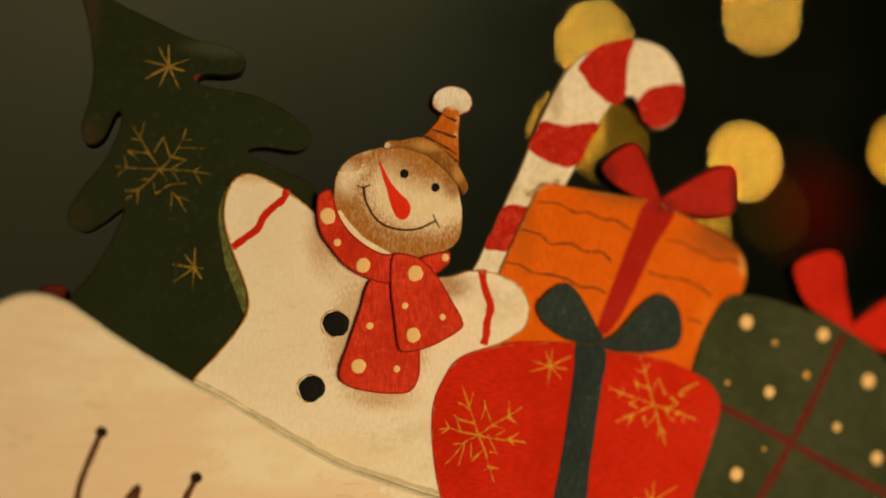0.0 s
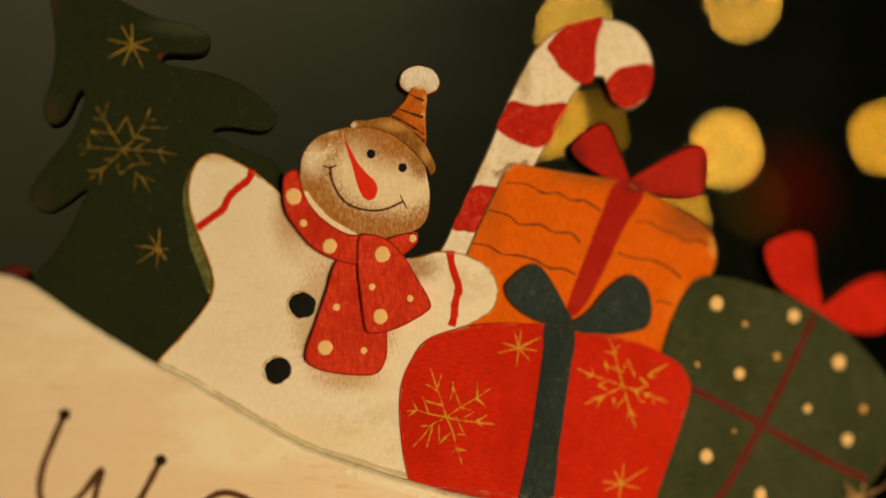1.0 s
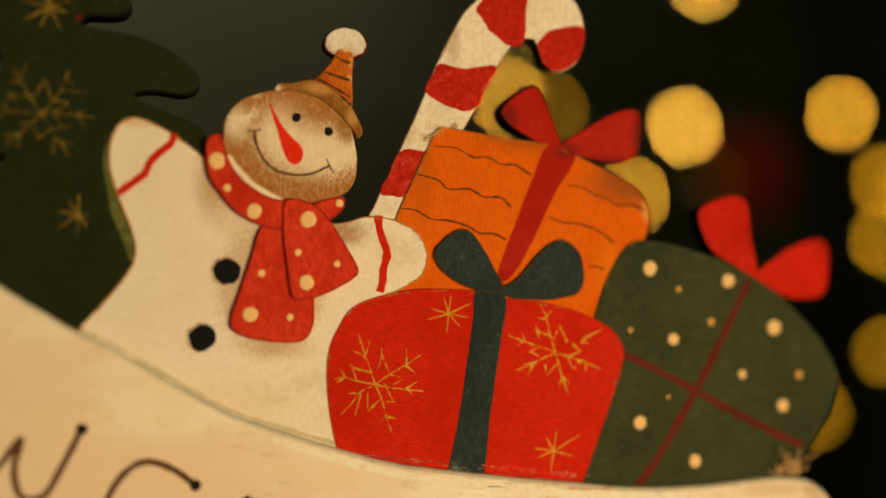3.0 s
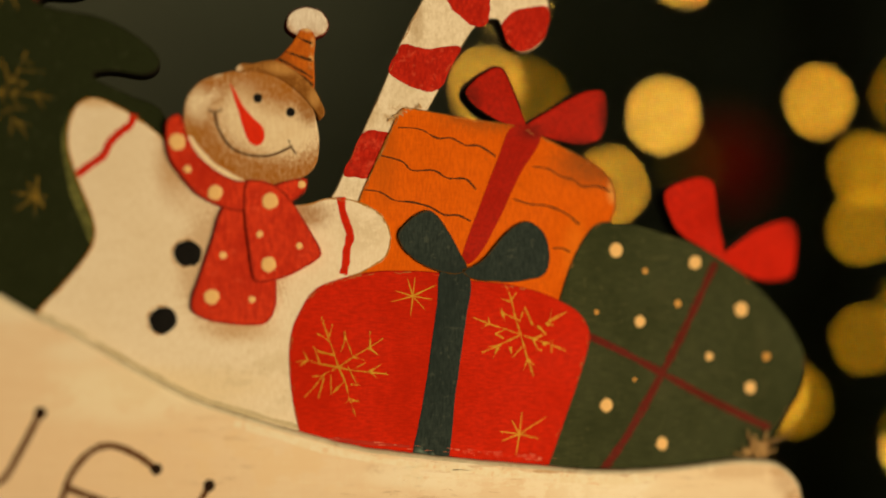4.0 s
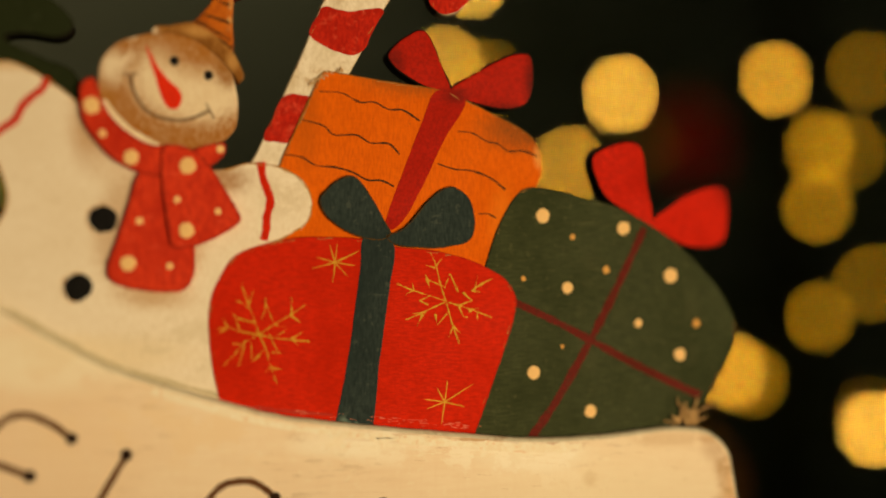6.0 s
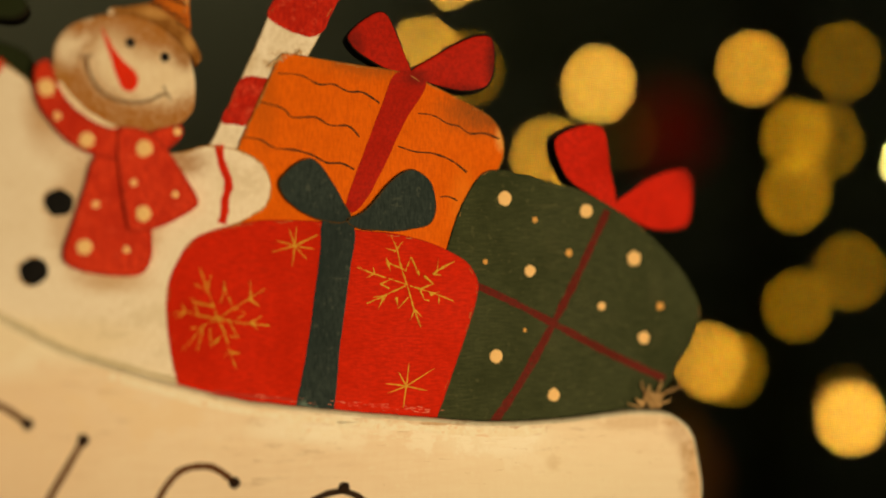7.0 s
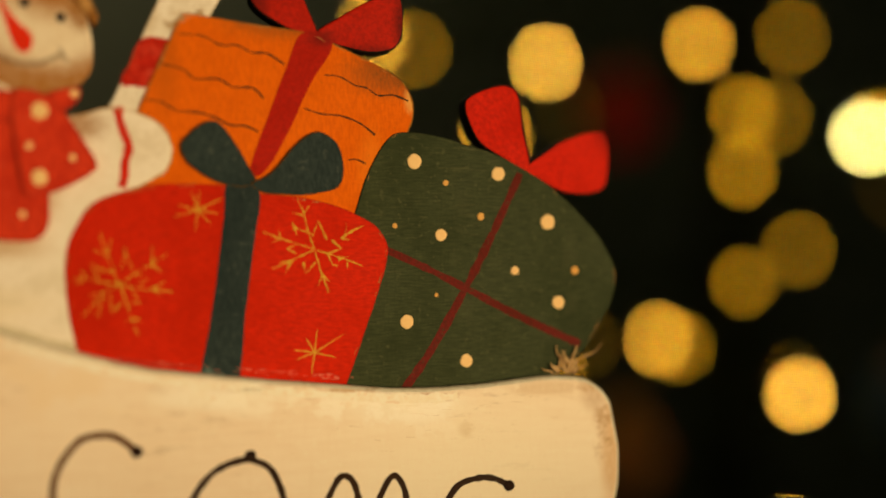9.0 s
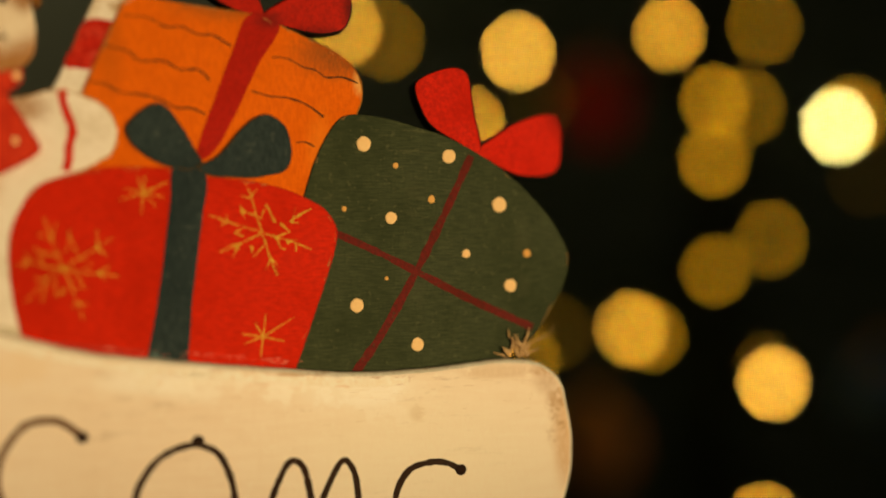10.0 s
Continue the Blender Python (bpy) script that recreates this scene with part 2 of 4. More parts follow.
hat_paint = paint("orange_hat_paint", (0.62, 0.16, 0.010), (0.36, 0.075, 0.006), 0.45, (190, 40, 60), 0.9, 60.0, 0.2, ragged=0.2, stains=((-57, 53, 5, 5, 1.0, 0.2, (0.26, 0.07, 0.010), 0.8), (-49.8, 64.4, 2.2, 1.5, 1.0, 0.5, (0.80, 0.55, 0.26), 0.9)), chips=((-48.2, 57, 1.2, 6, (0.75, 0.50, 0.20), 0.9), (-49, 50, 2, 4, (0.30, 0.10, 0.02), 0.8)))
tree_paint = paint("dark_green_paint", (0.020, 0.028, 0.010), (0.013, 0.018, 0.006), 0.5, (70, 40, 160), 0.8, 30.0, 0.2, wear=(0.045, 0.055, 0.03), wear_amount=0.3,
                   stains=((-157, 86, 5, 16, 1.0, 0.2, (0.06, 0.034, 0.018), 0.5), (-156, 51, 5, 7, 1.0, 0.2, (0.06, 0.034, 0.018), 0.5), (-158, 27, 5, 7, 1.0, 0.2, (0.05, 0.032, 0.018), 0.4), (-125, 69, 2.2, 1.4, 1.0, 0.4, (0.22, 0.02, 0.012), 0.8), (-119, 78, 16, 4, 1.0, 0.2, (0.06, 0.07, 0.045), 0.7)))
tree_rim = paint("pale_green_paint", (0.19, 0.20, 0.06), (0.07, 0.08, 0.024), 0.5, (120, 40, 60), 1.0, 90.0, 0.2)
green_paint = paint("olive_green_paint", (0.054, 0.066, 0.028), (0.025, 0.033, 0.014), 0.5, (24, 30, 230), 0.85, 35.0, 0.3, wear=(0.095, 0.10, 0.045), wear_amount=0.45, scratch=(0.105, 0.105, 0.046), scratch_amount=0.45, specks=(0.11, 0.11, 0.05), speck_amount=0.5,
                    chips=((62, -30, 5, 30, (0.085, 0.09, 0.042), 0.3), (96, -34, 4, 20, (0.08, 0.085, 0.04), 0.3)))
grey_paint = paint("slate_grey_paint", (0.036, 0.054, 0.052), (0.016, 0.026, 0.027), 0.55, (190, 40, 40), 1.0, 40.0, 0.4, wear=(0.060, 0.078, 0.068), wear_amount=0.6, chips=((-10.5, -60.0, 6, 2.4, (0.22, 0.32, 0.28), 1.0),))
dull_red = paint("dull_red_paint", (0.15, 0.014, 0.010), (0.075, 0.016, 0.009), 0.5, (90, 40, 90), 0.8, wear=(0.060, 0.050, 0.022), wear_amount=0.6, scratch=(0.055, 0.050, 0.022), scratch_amount=0.6)
gold_paint = paint("gold_paint", (0.64, 0.38, 0.040), (0.46, 0.23, 0.016), 0.4, (90, 40, 90), 0.6, metal=0.15, wear=(0.50, 0.03, 0.004), wear_amount=0.7, scratch=(0.46, 0.05, 0.006), scratch_amount=0.5, specks=(0.55, 0.03, 0.004), speck_amount=0.6)
thin_gold = paint("thin_gold_paint", (0.36, 0.23, 0.032), (0.20, 0.13, 0.020), 0.4, (90, 40, 90), 0.8, metal=0.15, wear=(0.03, 0.035, 0.012), wear_amount=1.0, scratch=(0.05, 0.045, 0.012), scratch_amount=0.8)
tan_dot = paint("cream_dot_paint", (0.85, 0.58, 0.26), (0.80, 0.50, 0.20), 0.45, (120, 40, 120), 0.5)
orange_dot = paint("orange_dot_paint", (0.72, 0.40, 0.11), (0.60, 0.30, 0.07), 0.45, (120, 40, 120), 0.7)
scarf_line = paint("scarf_line_paint", (0.30, 0.020, 0.009), (0.20, 0.014, 0.007), 0.5, (90, 40, 90), 0.6)
deep_red = paint("deep_red_line_paint", (0.42, 0.015, 0.005), (0.32, 0.012, 0.005), 0.5, (90, 40, 90), 0.6)
brown_line = paint("brown_line_paint", (0.38, 0.17, 0.025), (0.48, 0.25, 0.055), 0.5, (90, 40, 90), 0.7)
rust_line = paint("rust_line_paint", (0.16, 0.06, 0.010), (0.34, 0.14, 0.02), 0.5, (90, 40, 90), 0.9)
bow_line = paint("bow_line_paint", (0.030, 0.020, 0.008), (0.10, 0.055, 0.015), 0.5, (90, 40, 90), 0.9)
scratch_paint = paint("scratch_brown_paint", (0.42, 0.25, 0.11), (0.60, 0.42, 0.24), 0.6, (90, 40, 90), 0.8)
bare_wood = paint("bare_wood", (0.50, 0.27, 0.09), (0.32, 0.15, 0.04), 0.6, (90, 40, 90), 0.7)
joint_shade_paint = paint("joint_shade", (0.46, 0.40, 0.26), (0.64, 0.57, 0.41), 0.7, (60, 40, 120), 0.9, 60.0)
rose_paint = paint("rose_band_paint", (0.40, 0.014, 0.006), (0.46, 0.050, 0.028), 0.4, (30, 40, 220), 0.6, 60.0, 0.2, gloss=0.06)
scuff_paint = paint("pale_scuff", (0.68, 0.16, 0.10), (0.78, 0.36, 0.24), 0.6, (90, 40, 90), 0.6)
black_edge = paint("black_edge_paint", (0.010, 0.008, 0.006), (0.020, 0.014, 0.009), 0.55, (60, 60, 60), 0.6)
dark_line = paint("dark_line_paint", (0.05, 0.022, 0.008), (0.09, 0.04, 0.012), 0.5, (90, 40, 90), 0.6)
letter_paint = paint("letter_paint", (0.024, 0.013, 0.007), (0.045, 0.022, 0.010), 0.4, (60, 40, 60), 0.6, 30.0, stains=((-105, -70, 95, 70, 1.0, 0.7, (0.15, 0.062, 0.020), 0.75),))
letter_dark = paint("letter_dot_paint", (0.014, 0.007, 0.004), (0.030, 0.014, 0.007), 0.4, (90, 40, 90), 0.6)
black_paint = paint("black_paint", (0.004, 0.004, 0.004), (0.012, 0.011, 0.010), 0.36, (110, 110, 110), 0.5, 200.0, 2.0, gloss=0.09)
raffia_mat = paint("raffia_fibre", (0.50, 0.33, 0.15), (0.30, 0.17, 0.06), 0.7, (90, 90, 90), 0.7)
wall_mat = paint("grey_wall_paint", (0.225, 0.238, 0.183), (0.195, 0.205, 0.158), 0.8, (3, 3, 3), 0.6, 2.0, 0.05)
floor_mat = paint("floor_wood", (0.14, 0.085, 0.045), (0.08, 0.045, 0.022), 0.45, (1.0, 8, 8), 0.7, 2.0, 0.1)
wood_mat = paint("table_wood", (0.16, 0.085, 0.04), (0.09, 0.045, 0.02), 0.45, (4, 30, 30), 0.7, 6.0, 0.1)
needle_mat = paint("fir_needles", (0.026, 0.046, 0.012), (0.040, 0.062, 0.017), 0.6, (20, 20, 20), 0.8, 8.0, 0.0)
bark_mat = paint("fir_bark", (0.07, 0.045, 0.025), (0.04, 0.025, 0.014), 0.8, (20, 20, 4), 0.8, 12.0, 0.4)
cable_mat = paint("cable_green", (0.012, 0.022, 0.010), (0.018, 0.028, 0.012), 0.5, (20, 20, 20), 0.5)
bauble_red = paint("red_bauble_glass", (0.72, 0.010, 0.008), (0.60, 0.008, 0.006), 0.25, (5, 5, 5), 0.4, 8.0, 0.0)
bauble_blue = paint("blue_bauble_glass", (0.06, 0.14, 0.50), (0.05, 0.11, 0.40), 0.25, (5, 5, 5), 0.4, 8.0, 0.0)
bauble_copper = paint("copper_bauble_glass", (0.28, 0.12, 0.03), (0.20, 0.08, 0.02), 0.25, (5, 5, 5), 0.4, 8.0, 0.0)


# ---- builders ----
from mathutils.geometry import tessellate_polygon


def part(name, bm, material, parent, label="", smooth=False):
    me = bpy.data.meshes.new(name)
    bm.to_mesh(me)
    bm.free()
    for mt in material if isinstance(material, (list, tuple)) else (material,):
        me.materials.append(mt)
    if smooth:
        for p in me.polygons:
            p.use_smooth = True
    ob = new(name, me)
    if parent is not None:
        ob.parent = parent
    return tagged(ob, label)


def spline(points, closed=True, steps=6):
    """A smooth curve through the control points."""
    n, out = len(points), []
    for i in range(n if closed else n - 1):
        if closed:
            q = [points[(i + k) % n] for k in (-1, 0, 1, 2)]
        else:
            q = [points[min(max(i + k, 0), n - 1)] for k in (-1, 0, 1, 2)]
        p0, p1, p2, p3 = [Vector(v) for v in q]
        for s in range(steps):
            t = s / steps
            a = (p2 - p0) * 0.5
            b = (p3 - p1) * 0.5
            d = p2 - p1
            a = a * min(1.0, 1.3 * d.length / max(a.length, 1e-9))
            b = b * min(1.0, 1.3 * d.length / max(b.length, 1e-9))
            h = 2 * t**3 - 3 * t**2 + 1, t**3 - 2 * t**2 + t, -2 * t**3 + 3 * t**2, t**3 - t**2
            out.append(h[0] * p1 + h[1] * a + h[2] * p2 + h[3] * b)
    if not closed:
        out.append(Vector(points[-1]))
    return out


def plate(outline, front, back, bevel=0.6, grow=0.0, rough_edge=0.12, steps=6):
    """A cut-out board in mm: flat face at depth front, rounded rim, straight sides to depth back."""
    c = spline(outline, True, steps)
    area = sum(a.x * b.y - b.x * a.y for a, b in zip(c, c[1:] + c[:1]))
    if area < 0:
        c.reverse()
    n = len(c)
    norm = []
    for i in range(n):
        d = c[(i + 1) % n] - c[i - 1]
        norm.append(Vector((d.y, -d.x)).normalized())
    c = [p + m * (grow + rough_edge * noise.noise((p.x * 0.35, p.y * 0.35, front))) for p, m in zip(c, norm)]
    bm = bmesh.new()
    rings = []
    prof = [(-bevel, front), (-bevel * 0.55, front + bevel * 0.1), (-bevel * 0.15, front + bevel * 0.45), (0, front + bevel), (0, back)]
    for off, y in prof:
        rings.append([bm.verts.new(((p.x + m.x * off) / 1000, y / 1000, (p.y + m.y * off) / 1000)) for p, m in zip(c, norm)])
    for ring, slot in ((rings[0], 0), (rings[-1], 1)):
        for tri in tessellate_polygon([[v.co for v in ring]]):
            bm.faces.new([ring[k] for k in tri]).material_index = slot
    for k, (u, v) in enumerate(zip(rings, rings[1:])):
        for i in range(n):
            f = bm.faces.new((u[i - 1], v[i - 1], v[i], u[i]))
            f.smooth = True
            f.material_index = 0 if k < 1 else 1
    bmesh.ops.recalc_face_normals(bm, faces=bm.faces[:])
    return bm


def patch(outline, front, lift=0.12, steps=6, rough_edge=0.15):
    """A thick coat of paint in mm, lying on a board's face at depth front."""
    lift *= 0.35
    return plate(outline, front - lift, front + 0.3, lift, 0.0, rough_edge, steps)


def stroke(points, front, width, lift=0.2, taper=(1.0, 1.0), steps=6, bm=None, wobble=0.12):
    """A brush line in mm with a raised middle; taper: width at its ends."""
    lift *= 0.25
    c = spline(points, False, steps)
    bm = bm or bmesh.new()
    n = len(c)
    rows = []
    for i, p in enumerate(c):
        d = (c[min(i + 1, n - 1)] - c[max(i - 1, 0)]).normalized()
        m = Vector((d.y, -d.x))
        s = i / (n - 1)
        k = taper[0] * (1 - s) + taper[1] * s if taper[0] != taper[1] else taper[0]
        w = 0.5 * width * k * max(0.15, 1 + wobble * (2.0 * noise.noise((p.x * 0.6, p.y * 0.6, 3.1)) + 1.2 * noise.noise((p.x * 2.7, p.y * 2.7, 1.7))))
        row = []
        for o, y in ((-1, front + 0.03), (-0.8, front - lift), (0.8, front - lift), (1, front + 0.03)):
            row.append(bm.verts.new(((p.x + m.x * w * o) / 1000, y / 1000, (p.y + m.y * w * o) / 1000)))
        rows.append(row)
    for u, v in zip(rows, rows[1:]):
        for k in range(3):
            bm.faces.new((u[k], v[k], v[k + 1], u[k + 1]))
    bm.faces.new(rows[0])
    bm.faces.new(list(reversed(rows[-1])))
    bmesh.ops.recalc_face_normals(bm, faces=bm.faces[:])
    return bm


def edge_line(outline, front, width=0.45, inset=0.35):
    """A thin painted line just inside a board's outline, in mm."""
    c = spline(outline, True, 3)
    if sum(a.x * b.y - b.x * a.y for a, b in zip(c, c[1:] + c[:1])) < 0:
        c.reverse()
    n = len(c)
    out = []
    for i in range(n):
        d = c[(i + 1) % n] - c[i - 1]
        out.append(c[i] - Vector((d.y, -d.x)).normalized() * inset)
    return stroke(out + out[:1], front, width, 0.12, steps=2, wobble=0.45)


def blob(x, z, rx, rz, front, height, bm=None, segments=20, rough_edge=0.06, turn=0.0):
    """A domed round spot in mm on a face at depth front."""
    height *= 0.3
    bm = bm or bmesh.new()
    rings = []
    for s, y in ((1.0, 0.2), (0.97, -height * 0.45), (0.82, -height * 0.82), (0.5, -height * 0.98)):
        ring = []
        for k in range(segments):
            a = 2 * math.pi * k / segments
            j = 1 + rough_edge * noise.noise((math.cos(a) * 2 + x, math.sin(a) * 2 + z, 0.5)) * 2
            u, w = rx * s * j * math.cos(a), rz * s * j * math.sin(a)
            u, w = u * math.cos(turn) - w * math.sin(turn), u * math.sin(turn) + w * math.cos(turn)
            ring.append(bm.verts.new(((x + u) / 1000, (front + y) / 1000, (z + w) / 1000)))
        rings.append(ring)
    for u, v in zip(rings, rings[1:]):
        for i in range(segments):
            bm.faces.new((u[i - 1], u[i], v[i], v[i - 1])).smooth = True
    bm.faces.new(rings[-1]).smooth = True
    bmesh.ops.recalc_face_normals(bm, faces=bm.faces[:])
    return bm


def brush_mark(strokes, front, width, seed):
    """A snowflake drawn with a fine brush, in mm: thin broken arms, thin chevrons, and barbs that swell where they join."""
    rnd = random.Random(seed)
    bm = bmesh.new()
    pieces = []
    for s in strokes:
        p = [Vector(q) for q in s]
        if len(p) == 3 and (p[1] - p[0]).angle(p[2] - p[1]) > 0.8:
            pieces += [(s[:2], 0.58, (1.0, 0.8)), (s[1:], 0.58, (0.8, 1.0))]
        elif len(p) == 2 and (p[1] - p[0]).length < 4.6:
            pieces.append((s, 0.54, (1.6, 0.15)))
        elif len(p) == 2:
            pieces.append((s, 0.50, (1.2, 0.4)))
        else:
            pieces.append((s, 0.66, (0.9, 0.5)))
    for k, (s, w, taper) in enumerate(pieces):
        stroke(s, front - 0.006 * k, width * w * rnd.uniform(0.85, 1.2), 0.14, taper, 9, bm, 0.7)
        if len(s) > 2:
            # the brush lifts and lands again: a second fine pass beside the first
            off = Vector((rnd.uniform(-0.28, 0.28), rnd.uniform(-0.28, 0.28)))
            stroke([tuple(Vector(q) + off * (0.4 + 0.6 * i)) for i, q in enumerate(s[1:])], front - 0.006 * k - 0.003, width * 0.3, 0.14, (0.5, 0.6), 9, bm, 0.9)
    return bm


def star_mark(strokes, front, width, seed):
    """A painted star: one patch of thin arms that meet in its middle, in mm."""
    rnd = random.Random(seed)
    x, z = strokes[0][0]
    arms = sorted((math.atan2(s[-1][1] - z, s[-1][0] - x), math.hypot(s[-1][0] - x, s[-1][1] - z)) for s in strokes)
    outline = []
    for k, (a, q) in enumerate(arms):
        ahead = (arms[(k + 1) % len(arms)][0] - a) % (2 * math.pi)
        w = width * rnd.uniform(0.22, 0.42)
        for d, s in ((0.2, -1.0), (0.55, -rnd.uniform(0.5, 1.0)), (0.85, -rnd.uniform(0.3, 0.8)), (1.0, 0.0), (0.8, rnd.uniform(0.4, 0.9)), (0.5, rnd.uniform(0.5, 1.0)), (0.2, 1.0)):
            outline.append((x + q * d * math.cos(a) - w * s * math.sin(a), z + q * d * math.sin(a) + w * s * math.cos(a)))
        outline.append((x + width * 0.5 * math.cos(a + ahead / 2), z + width * 0.5 * math.sin(a + ahead / 2)))
    bm = bmesh.new()
    hub = bm.verts.new((x / 1000, (front - 0.05) / 1000, z / 1000))
    rim = [bm.verts.new((u / 1000, (front - 0.03) / 1000, v / 1000)) for u, v in outline]
    foot = [bm.verts.new((u / 1000, (front + 0.03) / 1000, v / 1000)) for u, v in outline]
    for i in range(len(rim)):
        bm.faces.new((hub, rim[i - 1], rim[i]))
        bm.faces.new((rim[i - 1], foot[i - 1], foot[i], rim[i]))
    bmesh.ops.recalc_face_normals(bm, faces=bm.faces[:])
    return bm


def box(size, centre, bevel=0.0):
    bm = bmesh.new()
    bmesh.ops.create_cube(bm, size=1.0, matrix=Matrix.LocRotScale(centre, None, size))
    if bevel:
        bmesh.ops.bevel(bm, geom=bm.edges[:], offset=bevel, segments=2, affect="EDGES")
    return bm


# ---- room ----
ROOM = (-2.2, 3.2, -2.6, 2.3, 2.5)


def room():
    x0, x1, y0, y1, h = ROOM
    cx, cy, w, d = (x0 + x1) / 2, (y0 + y1) / 2, x1 - x0, y1 - y0
    for name, size, centre, mat, label in (
        ("floor", (w, d, 0.1), (cx, cy, -0.05), floor_mat, "dark wooden floor of the dim room"),
        ("ceiling", (w, d, 0.1), (cx, cy, h + 0.05), wall_mat, "plain ceiling of the dim room"),
        ("wall_north", (w, 0.12, h), (cx, y1 + 0.06, h / 2), wall_mat, "plain dark grey wall behind the sign"),
        ("wall_south", (w, 0.12, h), (cx, y0 - 0.06, h / 2), wall_mat, "plain grey wall of the dim room"),
        ("wall_west", (0.12, d, h), (x0 - 0.06, cy, h / 2), wall_mat, "plain grey wall of the dim room"),
        ("wall_east", (0.12, d, h), (x1 + 0.06, cy, h / 2), wall_mat, "plain grey wall of the dim room"),
    ):
        tagged(part(name, box(size, centre), mat, None), label, name.split("_")[0], kind="structure")


room()


def console_table():
    top = new("console_table")
    tagged(top, "narrow dark wooden table under the welcome sign", "table")
    top.location = (-0.04, -0.07, 0)
    part("tabletop", box((0.9, 0.20, 0.025), (0, 0, 0.7375), 0.003), wood_mat, top)
    part("apron", box((0.8, 0.14, 0.07), (0, 0, 0.689)), wood_mat, top)
    for sx in (-1, 1):
        for sy in (-1, 1):
            part("leg", box((0.04, 0.04, 0.725), (sx * 0.42, sy * 0.07, 0.3625), 0.003), wood_mat, top)


console_table()

# ---- the sign ----
BASE_Z = 0.875
sign = new("welcome_sign")
sign.location = (0, 0, BASE_Z)
tagged(sign, "painted wooden welcome sign with snowman, fir tree, candy cane and gifts", "sign")

# the cream board with its lettering
BASE_TOP = [(-187.9, -14.7), (-184.5, -3.6), (-177.9, 2.9), (-171.2, 5.3), (-164.3, 4.6), (-158, 1.8), (-146.8, -6), (-134, -13.8), (-123.8, -19.8), (-113.8, -24.6), (-98.2, -33.8), (-82.3, -42.4), (-68.8, -47.4), (-38.1, -56.4), (-17.1, -59.9), (4.7, -62.4), (25.6, -64.5), (43.8, -65.9), (59, -65.7), (73.8, -64.6), (83.8, -63.6), (93.9, -63.5), (101.6, -65.3), (106.8, -69.6), (109.1, -75.7), (111.2, -90.6), (109.3, -104.4)]
BASE_LOW = [(104, -118), (94, -124.2), (60, -125), (0, -125), (-45, -124.6), (-90, -114), (-140, -92), (-174, -66), (-186, -40)]
base = part("name_board", plate(BASE_TOP + BASE_LOW, -3.6, 1.5, 2.0, 0.0, 0.25), [cream_base, cream_edge], sign, "cream board with worn edges and brown hand lettering")


# pale band: worn whitish paint with the rounded edge's highlight painted in
band = [(x, z - 3.0) for x, z in BASE_TOP if -75 < x < 62]
part("pale_rim", stroke(band, -3.6, 3.0, 0.08, (0.6, 1.0), wobble=0.5), pale_rim, base, "whitish brushed band along the worn edge with painted highlight")


def board_marks(name, count, x0, x1, z0, z1, long, thick, material, label, seed):
    """Short dry strokes along the grain of the board's face, in mm."""
    mark_rnd = random.Random(seed)
    bm = bmesh.new()
    for k in range(count):
        x, z = mark_rnd.uniform(x0, x1), mark_rnd.triangular(z0, z1, z1)
        z -= 0.0012 * (x - 50) ** 2 * 0.2 if x > 50 else 0.095 * (x - 50)
        q = mark_rnd.uniform(*long)
        stroke([(x, z), (x + q * 0.5, z - 0.03 * q + mark_rnd.uniform(-0.2, 0.2)), (x + q, z - 0.05 * q)], -3.6 - 0.0015 * k, mark_rnd.uniform(*thick), 0.05, (0.4, 0.3), 3, bm, 0.7)
    tagged(part(name, bm, material, base, label), kind="stuff")


board_marks("dry_brushed_paint", 120, -22, 58, -75, -68.5, (2, 8), (0.2, 0.7), pale_rim, "whitish dry brush strokes on the worn board", 31)
board_marks("scratched_paint", 46, -20, 98, -88, -67.8, (0.5, 5), (0.08, 0.22), scratch_paint, "thin brown scratches in the cream paint", 32)


def letter(name, strokes, dots):
    bm = bmesh.new()
    for s in strokes:
        stroke(s, -3.6, 2.0, 0.3, bm=bm)
    for x, z in dots:
        first = len(bm.faces)
        blob(x, z, 1.75, 1.75, -3.6, 0.5, bm, 14)
        bm.faces.ensure_lookup_table()
        for f in bm.faces[first:]:
            f.material_index = 1
    part(name, bm, [letter_paint, letter_dark], base, "dark brown hand-painted letter")


letter("letter_w", [[(-149, -34.1), (-152.1, -42.1), (-154.6, -50), (-154.7, -57.5), (-150, -61.5), (-144, -57), (-138.4, -49.6), (-140, -58), (-138, -65.5), (-132, -65.5), (-127.3, -57.6), (-122.1, -46.9)]], [(-149, -34.1), (-122.1, -46.9)])
letter("letter_e", [[(-90.5, -63.1), (-95.9, -59), (-102.7, -56.3), (-108, -57.6), (-112.6, -62.5), (-115.3, -69), (-116.3, -77), (-113, -86), (-106, -90.5), (-98, -89)], [(-115, -67.8), (-108.5, -70.4), (-101.5, -73.2)]], [(-90.5, -63.1), (-101.5, -73.2), (-98, -89)])
letter("letter_l", [[(-75.6, -68), (-81, -77.5), (-86, -87), (-88, -95), (-82, -99)]], [(-75.6, -68)])
letter("letter_c", [[(-34, -81.3), (-37.8, -78), (-42.2, -76.3), (-49.6, -77.8), (-55.6, -86.5), (-56, -96), (-50, -104), (-40, -104)]], [(-34, -81.3), (-40, -104)])
letter("letter_o", [[(-2.7, -84.6), (3.9, -88.4), (7.8, -100.5), (4, -110), (-8, -114), (-18, -109), (-19.7, -98.9), (-15, -90.1), (-9, -86), (-2.7, -84.6)]], [(-2.4, -83.8)])
